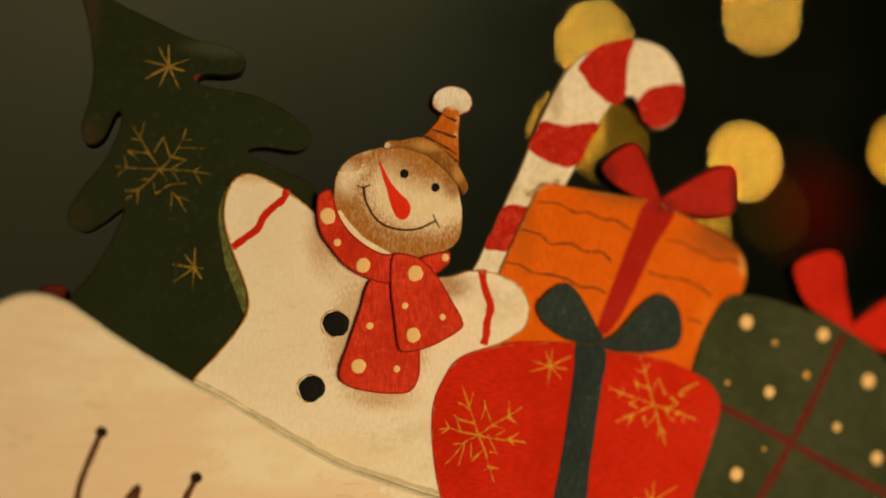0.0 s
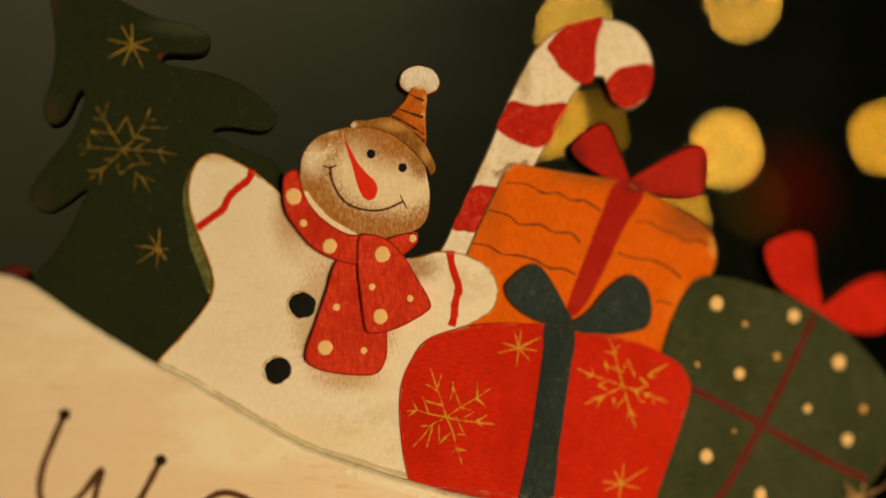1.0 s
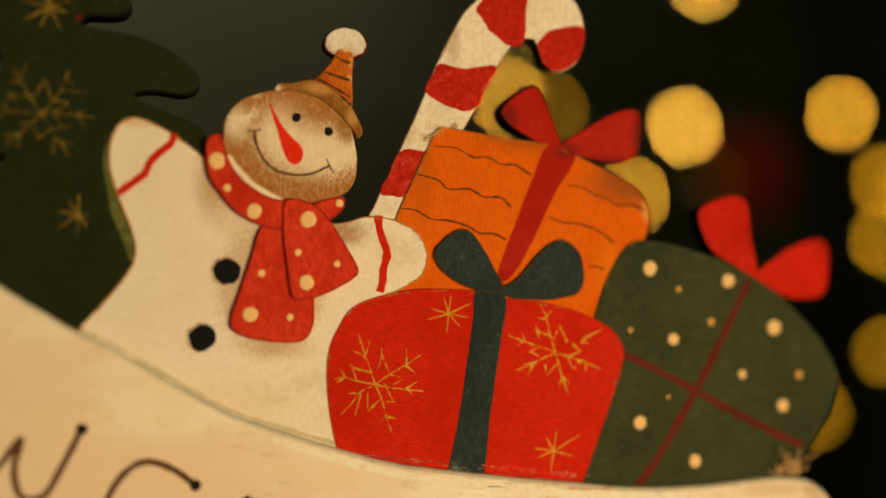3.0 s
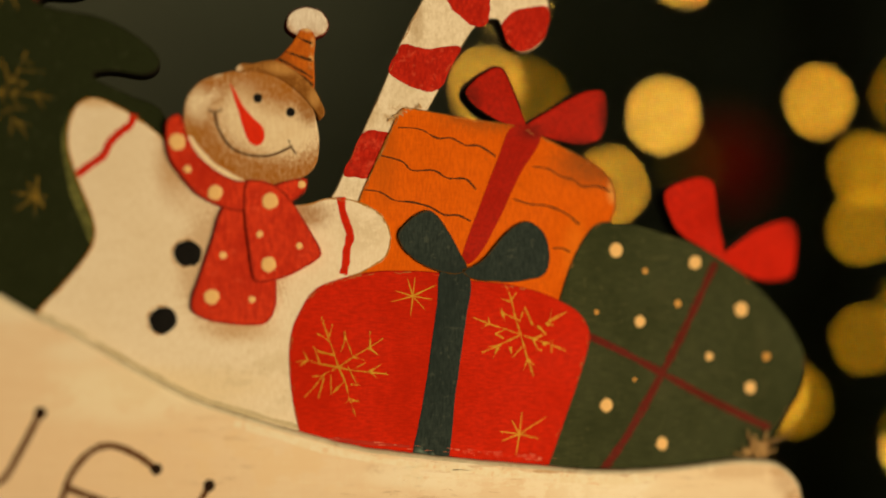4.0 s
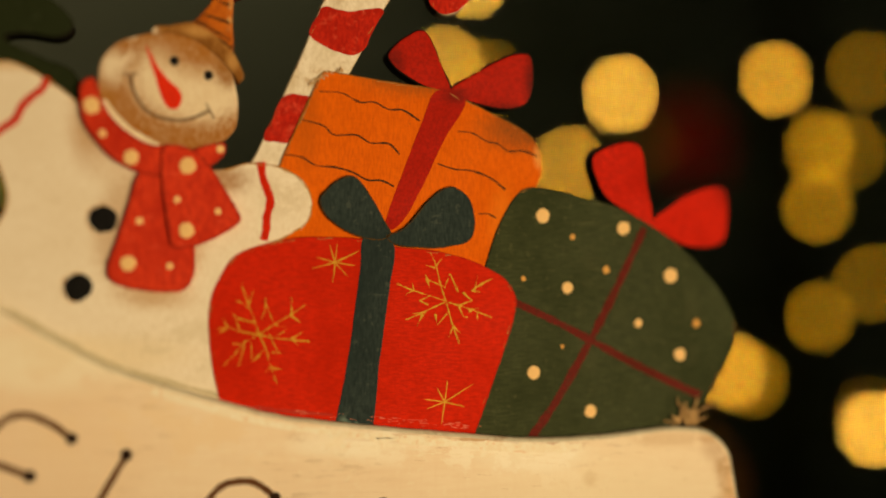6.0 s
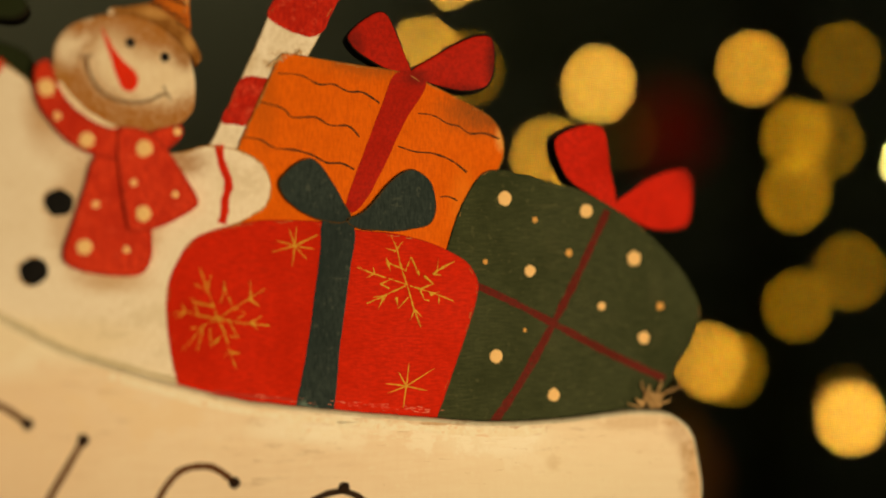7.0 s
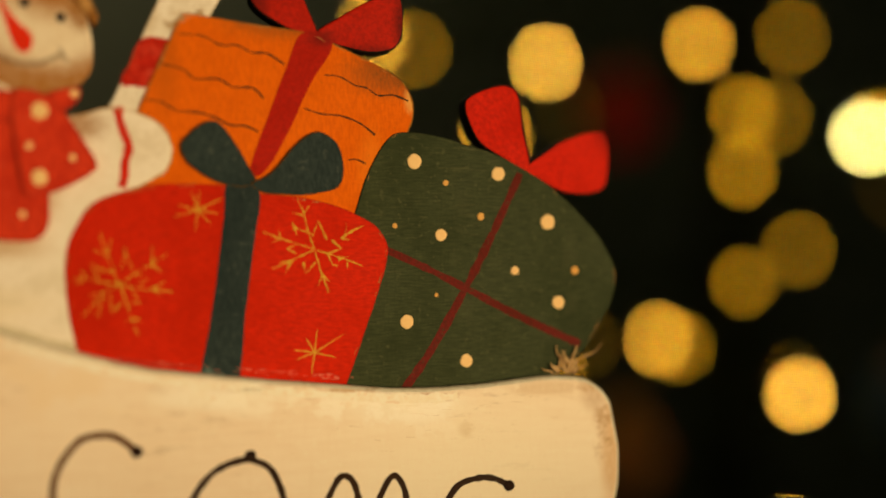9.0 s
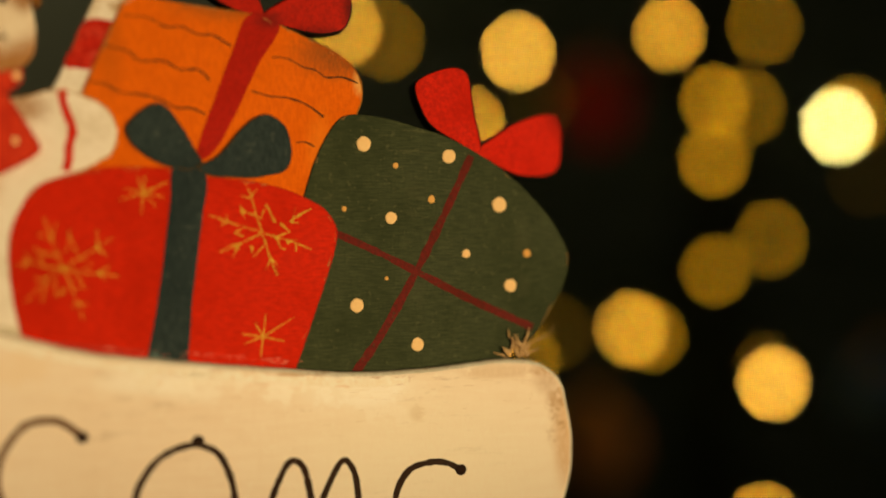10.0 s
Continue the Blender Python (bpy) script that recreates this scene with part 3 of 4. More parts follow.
letter("letter_m", [[(16.5, -112), (18.6, -101.2), (22.4, -92.6), (24.9, -90.7), (27.8, -93.2), (29.8, -101.8), (30.6, -110)], [(30.6, -110), (33.4, -102), (37.8, -92.9), (40.3, -91.5), (42.8, -95.6), (43.8, -102.6), (44.5, -113)]], [(16.5, -112), (44.5, -113)])
letter("letter_e", [[(75.2, -96), (70.6, -93.7), (65.4, -93.3), (58.8, -95.6), (55, -103.3), (57, -112), (66, -116), (75, -112)]], [(75.2, -96), (75, -112)])

# fir tree cut-out
TREE = [(-163.5, 101), (-158.8, 102.2), (-155.1, 95), (-150.5, 90.4), (-140.7, 86.1), (-127.6, 80.6), (-117.7, 78.9), (-112, 75.7), (-112.6, 72.2), (-116.6, 70.4), (-123.6, 70.2), (-125.5, 67.9), (-121.9, 66.5), (-109, 64.7), (-98.9, 60.2), (-92, 54.1), (-92.6, 50.4), (-96.9, 48.8), (-105.2, 49.6), (-110.1, 48.5), (-108.1, 46.3), (-100, 42.9), (-89.8, 37), (-85.5, 6.8)] + [(-102.9, -23.6), (-137, -24), (-159.9, -1.6), (-153.3, 11.5), (-148.7, 19.9), (-145, 29.5), (-146.3, 29.4), (-151.4, 25.3), (-156.1, 22.7), (-160, 24.5), (-160.7, 28.9), (-156.5, 36.2), (-150.5, 44.7), (-147, 54), (-147.3, 58), (-149, 56.9), (-151.6, 50.7), (-154.6, 48.2), (-157.1, 48.8), (-157.9, 53.2), (-155.8, 62.1), (-155.2, 70.4), (-156.5, 80.1), (-158.7, 89)]
TREE_RIM = [(-115.5, 37.5), (-117.9, 32), (-118.1, 27), (-116.9, 20), (-115.6, 14), (-113.2, 8), (-111.0, 2.5), (-108.8, -0.6), (-107.5, 4), (-110, 13), (-113.8, 25)]
tree = part("tree_cutout", plate(TREE, 0.5, 13.0, 0.35, steps=5), [tree_paint, black_edge], sign, "dark green fir cut-out with gold snowflakes")
part("painted_rim", patch(TREE_RIM, 0.5), tree_rim, tree, "pale green paint stroke")
part("snowflake", brush_mark([
    [(-135.5, 41.7), (-138.6, 46.2), (-141.1, 50), (-143.6, 53.7)],
    [(-141.4, 50.5), (-140, 55.4)],
    [(-140.8, 50.1), (-144.3, 50.2)],
    [(-138.2, 46.2), (-141.8, 46.4), (-144.5, 46.6)],
    [(-144.5, 46.6), (-141.2, 43.9)],
    [(-135.5, 41.7), (-140.8, 41.7), (-148, 42)],
    [(-144.8, 41.8), (-145.7, 45.4)],
    [(-145.3, 41.3), (-147.6, 39.1)],
    [(-135.5, 41.7), (-138.3, 38.3), (-141.4, 35.7), (-145.1, 35.1)],
    [(-141.4, 35.7), (-141.6, 31.3)],
    [(-143, 34), (-145, 32.3)],
    [(-137.5, 38.7), (-141.8, 38.5)],
    [(-137, 38), (-136.2, 34.6), (-132.6, 37.2), (-127.8, 37.8)],
    [(-132, 41.4), (-129.1, 37.4)],
    [(-135.5, 41.7), (-133.1, 38.2)],
] + [
    [(-131.8, 35.3), (-129.6, 32.9), (-127.5, 29.7)],
    [(-130.6, 34), (-126.3, 32.8)],
    [(-131.7, 34.9), (-132, 29.5)],
    [(-135.5, 41.7), (-127.9, 41.7), (-124.7, 41.4), (-120.1, 41.1)],
    [(-125.5, 41.7), (-123.4, 43.3)],
    [(-125.5, 41.3), (-123.2, 37.6)],
    [(-132.3, 41.9), (-128, 44.7), (-132.1, 45.5)],
    [(-135.5, 41.7), (-132.9, 44.3), (-130.1, 48.9), (-128.3, 54)],
    [(-129, 50.6), (-126.6, 50.7)],
    [(-129.8, 48.3), (-122.9, 48.4)],
    [(-137.4, 46.3), (-134.7, 51.2), (-132.6, 45.2)],
], 0.5, 0.54, 1), thin_gold, tree, "gold painted snowflake")
part("star", star_mark([
    [(-133.9, 71.9), (-137.2, 77.7)],
    [(-133.9, 71.9), (-134.2, 78.7)],
    [(-133.9, 71.9), (-127.9, 74.4)],
    [(-133.9, 71.9), (-128.9, 70.6)],
    [(-133.9, 71.9), (-130.5, 65.1)],
    [(-133.9, 71.9), (-136.5, 65.6)],
    [(-133.9, 71.9), (-141, 67.5)],
    [(-133.9, 71.9), (-141.2, 73.2)],
], 0.5, 0.8, 2), thin_gold, tree, "gold painted star")
part("star", star_mark([
    [(-124.7, 13.4), (-127.8, 17.7)],
    [(-124.7, 13.4), (-124.6, 19.5)],
    [(-124.7, 13.4), (-131.2, 14.2)],
    [(-124.7, 13.4), (-130.7, 8.9)],
    [(-124.7, 13.4), (-125.1, 6.6)],
    [(-124.7, 13.4), (-121.8, 13.3)],
    [(-124.7, 13.4), (-122.3, 10)],
], 0.5, 0.8, 3), thin_gold, tree, "gold painted star")
part("berry", blob(-164.4, 4.2, 5.0, 3.2, 4.0, 2.0), dull_red, sign, "dark red painted berry")

# candy cane
CANE = [(-41.9, 14.8), (-40.4, 17.8), (-34.6, 30.9), (-27.1, 48.5), (-21.3, 63.4), (-14.5, 76.7), (-8.3, 83.2), (-1.1, 87.1), (7.1, 88.9), (15.5, 87.6), (21.2, 83.2), (24.1, 76.8), (24.3, 70), (21.6, 63.8), (16.3, 61.1), (11.8, 63), (9.7, 67.1), (8, 70.4), (4.8, 70.2), (1.2, 67.7), (-2.3, 62.9), (-5.8, 56.1), (-10.1, 47.7), (-13.5, 41.4), (-20.3, 25.9), (-25.3, 11.9), (-33.9, 4.7), (-42.8, 8)]
CANE_RED = [
    [(-32.6, 34.8), (-26.8, 35.3), (-23, 34.1), (-26.5, 25.6), (-29.8, 21.4), (-34.4, 21.2), (-38.1, 22.2), (-35.6, 28.3)],
    [(-20.6, 61.7), (-14.1, 60.6), (-3.6, 61.8), (-5.8, 56.3), (-9.9, 48.5), (-17.3, 48.6), (-25, 53.1), (-23, 58.4)],
    [(-9.8, 79.2), (-6, 84.2), (-0.9, 86.9), (7.5, 88.5), (5.8, 81.4), (5.3, 70.7), (1.2, 68), (-4.9, 71.9), (-8.3, 76)],
    [(9.6, 69.5), (13, 73.3), (18.5, 75), (23.9, 75.3), (23.9, 69.1), (21.4, 64), (16.3, 61.4), (12, 63.1), (10, 66.7)],
]
bm = plate(CANE, 1.0, 6.8, 0.6)
for v in bm.verts:
    # the stem's back is pulled in so its shaded left edge hardly shows
    if v.co.y > 0.003:
        v.co.y = 0.0026 + 0.0042 * min(max((v.co.x + 0.004) / 0.008, 0.0), 1.0)
cane = part("candy_cane", bm, [cane_white, cane_edge], sign, "cream candy cane cut-out with red stripes")
for q in CANE_RED:
    part("red_stripe", patch(q, 1.0, rough_edge=0.35), cane_red, cane)

# orange gift
ORANGE = [(-21.6, 41.9), (-18.9, 42.7), (-10.2, 41.6), (0.8, 40.2), (14.1, 38.7), (23.2, 35.4), (32.4, 31.3), (41.5, 26.6), (45.7, 21.5), (46.7, 15.5), (45, 10.2), (35, -13.8), (15.5, -17.4), (-34.2, -12.8), (-36.4, 2), (-33.4, 15), (-29.3, 24.8), (-24.2, 36.6)]
ORANGE_RIBBON = [(13.2, 38.3), (22.3, 35.7), (15.9, 24), (9.9, 10.9), (4, -0.1), (0.2, -3.7), (-1.9, -1.3), (3.3, 14), (8.6, 28.1)]
OBOW_L = [(-1.1, 48.8), (3.4, 53.4), (8.4, 55.9), (10.9, 53.8), (14.3, 46.3), (17.6, 38), (13.9, 38.6), (8.6, 40.4), (3, 43.4), (-0.3, 46.3)]
OBOW_R = [(16.9, 38), (24.3, 43.1), (32.3, 47.8), (37.9, 50.1), (42.1, 49.8), (43.2, 44.8), (42.4, 38.1), (39.4, 34.9), (32.5, 34.1), (25.5, 35.4), (21, 36.5)]
WAVES = [
    [(-22.1, 36.6), (-15.6, 36.4), (-10.1, 33.9), (-5.8, 34.1), (-1.4, 32.1), (3, 32), (8.1, 29)],
    [(-27.5, 28.2), (-20.8, 26.6), (-17.6, 24), (-11.1, 24.2), (-6.7, 22), (-1.2, 21.9), (2.1, 18.8)],
    [(-31.9, 17.8), (-27.1, 17.2), (-22.8, 14.9), (-17.4, 14.5), (-12, 13.2), (-7.6, 11), (-3.2, 10.9), (0.6, 9.2)],
    [(19.8, 26.3), (24.4, 25.9), (28.9, 23.6), (32.4, 22.9), (35.8, 20.8), (40.4, 21), (45.1, 19.4)],
    [(13.8, 16.4), (18.9, 14.9), (24.5, 14.5), (30.2, 12.5), (34.9, 9.1)],
    [(26.8, 1.5), (29.3, 1.7), (32.1, 0.5)],
]
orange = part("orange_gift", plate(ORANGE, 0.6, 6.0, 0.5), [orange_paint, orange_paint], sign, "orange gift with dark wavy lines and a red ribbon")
part("outline", edge_line(ORANGE, 0.6, 0.35, 0.2), rust_line, orange)
part("ribbon", patch(ORANGE_RIBBON, 0.6, 0.2), bow_paint, orange, "red painted ribbon")
for q in (OBOW_L, OBOW_R):
    part("bow_loop", plate(q, 1.2, 8.2, 0.9, 0.7), [bow_paint, black_edge], orange, "red bow loop with black edge")
for q in WAVES:
    part("wavy_line", stroke(q, 0.6, 0.68, 0.1, (0.6, 1.0), wobble=0.35), dark_line, orange)

frayed = bmesh.new()
fray_rnd = random.Random(21)
for k in range(24):
    u = fray_rnd.random()
    x, z = -14.5 - 9.5 * u + fray_rnd.uniform(-0.5, 0.5), 42.6 - 4.2 * u * u + fray_rnd.uniform(-0.4, 0.6)
    a = math.radians(100 + 75 * u + fray_rnd.uniform(-25, 25))
    q = fray_rnd.uniform(0.6, 1.9) * (0.5 + u)
    stroke([(x, z), (x + 0.6 * q * math.cos(a), z + 0.6 * q * math.sin(a)), (x + q * math.cos(a + 0.3), z + q * math.sin(a + 0.3))], 0.55 - 0.004 * k, fray_rnd.uniform(0.2, 0.5), 0.1, (1.3, 0.3), 3, frayed, 0.4)
tagged(part("frayed_corner", frayed, scratch_paint, orange, "frayed tan wood fibres at the worn corner"), kind="stuff")

# green gift
GREEN = [(29.2, -12.5), (33.3, -0.8), (38.3, 7.5), (42.8, 10), (52.5, 9.4), (63.6, 6.5), (72.2, 3.9), (81.8, -0.8), (92.5, -7.8), (102.9, -17.9), (108.2, -25.3), (111.1, -32.5), (109.6, -41), (105.7, -48.2), (101, -55.5), (96.7, -59.3), (91.1, -62.7), (85.2, -71.2), (52.6, -73.7), (24.8, -72.8), (21.3, -46)]
VBOW_L = [(63.2, 19.8), (67.7, 22.9), (75.1, 24.8), (79.2, 22.3), (80.9, 12), (82.9, -0.2), (75.2, 3), (67.7, 7.7), (63.9, 14.7)]
VBOW_R = [(82, -0.2), (89, 4.6), (95.8, 8.7), (106.7, 12.0), (111.4, 10.2), (112.0, 1.6), (110.0, -5.6), (101.2, -7.4), (93, -6), (86.6, -2.9)]
green = part("green_gift", plate(GREEN, 0.15, 5.8, 0.5), [green_paint, green_paint], sign, "dark green gift with cream dots and dull red ribbons")
part("ribbon", stroke([(79.9, -1.7), (71.2, -19.9), (62.4, -36.9), (51.5, -55.6), (42.9, -67.4)], 0.15, 2.7, 0.12, wobble=0.22), dull_red, green)
part("ribbon", stroke([(38, -24.9), (50.1, -30.3), (63.7, -37.1), (79.9, -45.4), (99.2, -54.1)], 0.15, 2.5, 0.10, wobble=0.22), dull_red, green)
GREEN_DOTS = [(46.8, 1.4), (56.4, -4.9), (72.9, -2), (40.8, -17.8), (67.4, -14.9), (54.9, -20.5), (88.8, -16.5), (78.2, -31.3), (97.6, -31.4), (92.2, -41.2), (53.5, -38.5), (44.4, -46.4), (62.9, -58.4)]
for (x, z), r in zip(GREEN_DOTS, (2.25, 0.85, 2.1, 0.8, 1.15, 1.8, 2.35, 1.35, 1.25, 2.0, 0.6, 2.05, 2.0)):
    part("dot", blob(x, z, r, r * 1.05, 0.15, 0.3, segments=16), tan_dot if r > 1.3 else orange_dot, green)
for q, bend in ((VBOW_L, 0.0), (VBOW_R, 8.0)):
    bm = plate(q, 1.2, 8.0, 0.9, 0.5)
    # the loop bends back towards its tip
    x0, x1 = min(p[0] for p in q), max(p[0] for p in q)
    for v in bm.verts:
        v.co.y += bend / 1000 * max(0.0, (v.co.x * 1000 - x0) / (x1 - x0))
    part("bow_loop", bm, [shaded_loop_paint, black_edge], green, "red bow loop with black edge")

# snowman
BODY = [(-124.3, -19.6), (-119.3, -13.5), (-113.4, -6.3), (-109.6, 0.2), (-109.3, 6.2), (-112.4, 14.4), (-115.6, 22.6), (-116.9, 29.2), (-116.3, 35.3), (-114, 39.9), (-109.5, 41.7), (-103.3, 39.7), (-96.2, 35.6), (-89.4, 30.2), (-79.3, 20.5), (-65.5, 14.1), (-55.2, 12.7), (-48.3, 13.3), (-42.7, 15.1), (-34.3, 14.5), (-27.1, 11), (-23.8, 5), (-25, -1.9), (-31.1, -6.3), (-38.8, -12.5), (-37.6, -56.7), (-80.3, -57.4), (-113.9, -40), (-127.2, -28.7)]
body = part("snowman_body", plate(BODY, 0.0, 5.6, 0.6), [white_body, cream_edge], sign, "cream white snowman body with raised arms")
part("cuff_line", stroke([(-98.6, 37.4), (-99.5, 34.5), (-102.7, 31.7), (-105.3, 28.7), (-106.7, 25.5), (-110, 22.8), (-113.9, 19.7)], 0.0, 2.3, 0.25, wobble=0.1), red_paint, body, "red wavy painted line")
part("cuff_line", stroke([(-38.9, 15.3), (-38.4, 11.5), (-37.3, 8.1), (-36.0, 4.2), (-37.0, -0.5), (-37.1, -3.9), (-37.9, -7.3)], 0.0, 2.5, 0.25, wobble=0.1), red_paint, body, "red wavy painted line")
for x, z in ((-82.9, -2.1), (-89.4, -21.3)):
    button = part("button", blob(x, z, 4.0, 3.9, 0.0, 1.0, segments=44, rough_edge=0.06), black_paint, body, "round black painted button")
    ring = [(x - 0.35 + 4.15 * math.cos(a), z + 0.1 + 4.1 * math.sin(a)) for a in [math.radians(70 + 20 * k) for k in range(11)]]
    part("painted_ring", stroke(ring, 0.0, 0.35, 0.1, wobble=0.5), brown_line, button)
part("outline", edge_line(BODY, 0.0, 0.42, 0.3), brown_line, body)
# shadow along the joint, painted as an olive brown line
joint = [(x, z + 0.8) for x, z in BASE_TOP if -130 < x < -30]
part("joint_line", stroke(joint, 0.0, 1.7, 0.06, (0.5, 1.0), wobble=0.5), joint_shade_paint, body, "olive brown line painted as shade in the joint above the board")
HEAD = [(-84.9, 37.1), (-84.1, 42.8), (-80.4, 47.5), (-74.7, 50.1), (-68.8, 51.5), (-61.3, 52.4), (-52.7, 48.9), (-48.1, 42.4), (-46.2, 35.3), (-45.7, 29.4), (-47, 23.8), (-52, 20), (-60.4, 18), (-68.8, 18.1), (-77.2, 20.5), (-82.3, 26.5), (-84.4, 31.8)]
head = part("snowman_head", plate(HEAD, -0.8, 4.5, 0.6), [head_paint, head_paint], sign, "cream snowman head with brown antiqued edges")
for x, z in ((-63.8, 43.4), (-54.2, 39.7)):
    part("eye", blob(x, z, 1.35, 1.4, -0.8, 0.35, segments=18), black_paint, head)
part("pale_rim", patch([(-83.5, 31.0), (-80.9, 26.8), (-76.0, 22.2), (-70.1, 19.2), (-66.0, 18.6), (-69.8, 20.8), (-75.4, 24.0), (-79.8, 28.2), (-82.4, 31.6)], -0.8, 0.2), pale_cream, head, "pale cream paint stroke")
NOSE = [(-71.8, 47.3), (-70.2, 44.9), (-68.3, 41.5), (-65.7, 38.2), (-62.9, 35.8), (-61.5, 33.2), (-62.1, 30.8), (-63.9, 29.6), (-66.1, 30.7), (-67.7, 34.1), (-69, 38.4), (-70.5, 42.9)]
part("nose", patch(NOSE, -0.8, 0.25), nose_paint, head, "long red painted nose")
bm = stroke([(-75.9, 39), (-75.3, 35.2), (-72.6, 30.3), (-69.2, 27.7), (-64.2, 26.6), (-59.1, 27.1), (-53.9, 29.6)], -0.8, 0.75, 0.12)
stroke([(-77.9, 39.4), (-76.2, 38.8), (-74.1, 39.6)], -0.8, 0.7, 0.12, (0.6, 0.8), bm=bm)
stroke([(-54.7, 31.6), (-53.8, 29.7), (-52.5, 27.5)], -0.8, 0.7, 0.12, (0.6, 0.8), bm=bm)
part("mouth", bm, dark_line, head, "thin dark smiling line")
HAT = [(-59.4, 53.8), (-56.7, 56.8), (-54.6, 59.4), (-53, 62), (-51.8, 64), (-49.4, 64.2), (-47.5, 62), (-47.7, 55.5), (-47.5, 47.4), (-50.2, 47.6), (-54.5, 49.8), (-57.1, 51.7)]
BRIM = [(-70.4, 51.5), (-69, 53.1), (-64.8, 53.5), (-59.4, 54.6), (-52.9, 51.9), (-48, 47.4), (-45.4, 43.1), (-44.3, 40.1), (-45.6, 37.8), (-46.8, 39.7), (-50, 43.6), (-55.6, 48.2), (-60.5, 50.3), (-65.4, 51.1), (-69.1, 50.4)]
hat = part("hat", plate(HAT, -1.2, 4.4, 0.4), [hat_paint, hat_paint], sign, "orange cone hat with brown stripes")
part("brim", plate(BRIM, -1.25, 4.3, 0.4), [brim_paint, brim_paint], hat, "brown hat brim")
for q in [
    [(-52.5, 61.7), (-50.7, 60.8), (-48.3, 60)],
    [(-55.9, 57.1), (-53, 56.3), (-48.4, 55)],
    [(-58.2, 55), (-54.6, 53.5), (-47.9, 49.9)],
    [(-57.2, 53.4), (-53.2, 51.6), (-49.6, 49.2), (-47.8, 47.6)],
]:
    part("stripe", stroke(q, -1.2, 0.85, 0.1, (0.7, 1.0), wobble=0.5), dark_line, hat)
part("pompom", plate([(-49.8 + 6.5 * math.cos(a), 66.0 + 4.8 * math.sin(a)) for a in [math.radians(30 * k) for k in range(12)]], -0.9, 4.2, 0.9, rough_edge=0.35), [pom_paint, dull_red], hat, "cream round pompom")

COLLAR = [(-86.7, 37.8), (-89.3, 36.1), (-89.8, 32), (-88.7, 25.4), (-85.6, 20.6), (-80.6, 15), (-74, 11.6), (-66.9, 10.4), (-63.2, 14.5), (-65.4, 18.8), (-70.1, 19.5), (-76, 22.4), (-80.9, 27), (-83.5, 31.4), (-85.1, 36.6)]
KNOT_END = [(-58.2, 18.5), (-50, 20.6), (-49.1, 18.5), (-50.4, 15.9), (-54.5, 13.1), (-58.1, 14.7)]
TAIL_FRONT = [(-66.9, 18.7), (-62.8, 19.5), (-58.2, 18.1), (-53.9, 14.4), (-48.5, 6.3), (-44.6, -0.7), (-46.2, -3.5), (-54.3, -8.2), (-61.5, -10.1), (-64.2, -8.9), (-65.9, 0.7), (-67.2, 9.9)]
TAIL_BACK = [(-65.6, 12.8), (-73, 11.8), (-76.1, 2.6), (-79.3, -7.7), (-81.7, -15.8), (-80.6, -19.2), (-75.4, -21.5), (-66.1, -22.5), (-60.3, -21.8), (-57.6, -17.6), (-57.4, -10.3), (-58.6, 3)]
scarf = part("scarf", plate(COLLAR, -1.5, -0.2, 0.5), [scarf_paint, scarf_paint], sign, "red scarf with cream dots")
part("knot_end", plate(KNOT_END, -1.4, -0.3, 0.5), [scarf_paint, scarf_paint], scarf)
part("tail", plate(TAIL_BACK, -1.1, -0.1, 0.5), [scarf_paint, scarf_paint], scarf)
part("tail", plate(TAIL_FRONT, -1.9, -0.4, 0.5), [scarf_paint, scarf_paint], scarf)
for q, y in ((COLLAR, -1.5), (KNOT_END, -1.4), (TAIL_BACK, -1.1), (TAIL_FRONT, -1.9)):
    part("outline", edge_line(q, y, 0.42, 0.35), scarf_line, scarf)
SCARF_DOTS = [(-86.4, 29.8), (-83.4, 22.1), (-75.5, 15.6), (-59.8, 13.6), (-50.6, 18.7), (-62.6, 3.9), (-72.9, -2.3), (-51.1, 0.8), (-59.9, -4.8), (-75.9, -14.3), (-64.4, -15)]
for (x, z), r, y in zip(SCARF_DOTS, (2.4, 1.15, 2.2, 2.4, 1.15, 1.0, 1.1, 1.0, 2.25, 2.2, 1.05), (-1.5, -1.5, -1.5, -1.9, -1.4, -1.9, -1.1, -1.9, -1.9, -1.1, -1.1)):
    part("dot", blob(x, z, r, r * 1.03, y, 0.3, segments=18), tan_dot, scarf)

# red gift
RED = [(-46.2, -12), (-49.8, -17.1), (-52.8, -24.5), (-53.3, -32.8), (-52.2, -43.1), (-50.1, -52.6), (-45, -66.3), (-9.9, -70.4), (23.1, -70.3), (26.6, -63.3), (32, -48.2), (36.5, -34.9), (38.6, -26.3), (37.9, -21.9), (33.9, -17.1), (23.7, -12.2), (12.4, -9.6), (1.4, -8.6), (-8.6, -6.5), (-19.3, -6), (-28.9, -6.5), (-39.5, -8.8)]
GRIBBON = [(-8.3, -5.8), (0.6, -7.7), (-0.7, -22.1), (-3.2, -41.9), (-6.2, -66.2), (-16.1, -65.2), (-13.8, -47.7), (-12, -36), (-9.5, -15.7)]
GBOW_L = [(-21.7, 4.8), (-18.6, 9), (-14.3, 11.8), (-10.7, 11.4), (-6.7, 6.6), (-3.3, 0.8), (-0.3, -4.7), (-3.2, -6.8), (-8.7, -6.2), (-15.2, -3.6), (-20, 0.5)]
GBOW_R = [(-2, -5.4), (1.9, -4), (5.5, -1.1), (11, 5.5), (16.5, 9.4), (20.2, 8.9), (23.8, 5.8), (25.3, -0.7), (23.7, -6.5), (15.6, -8.7), (5.6, -8.8), (0.4, -7.9)]
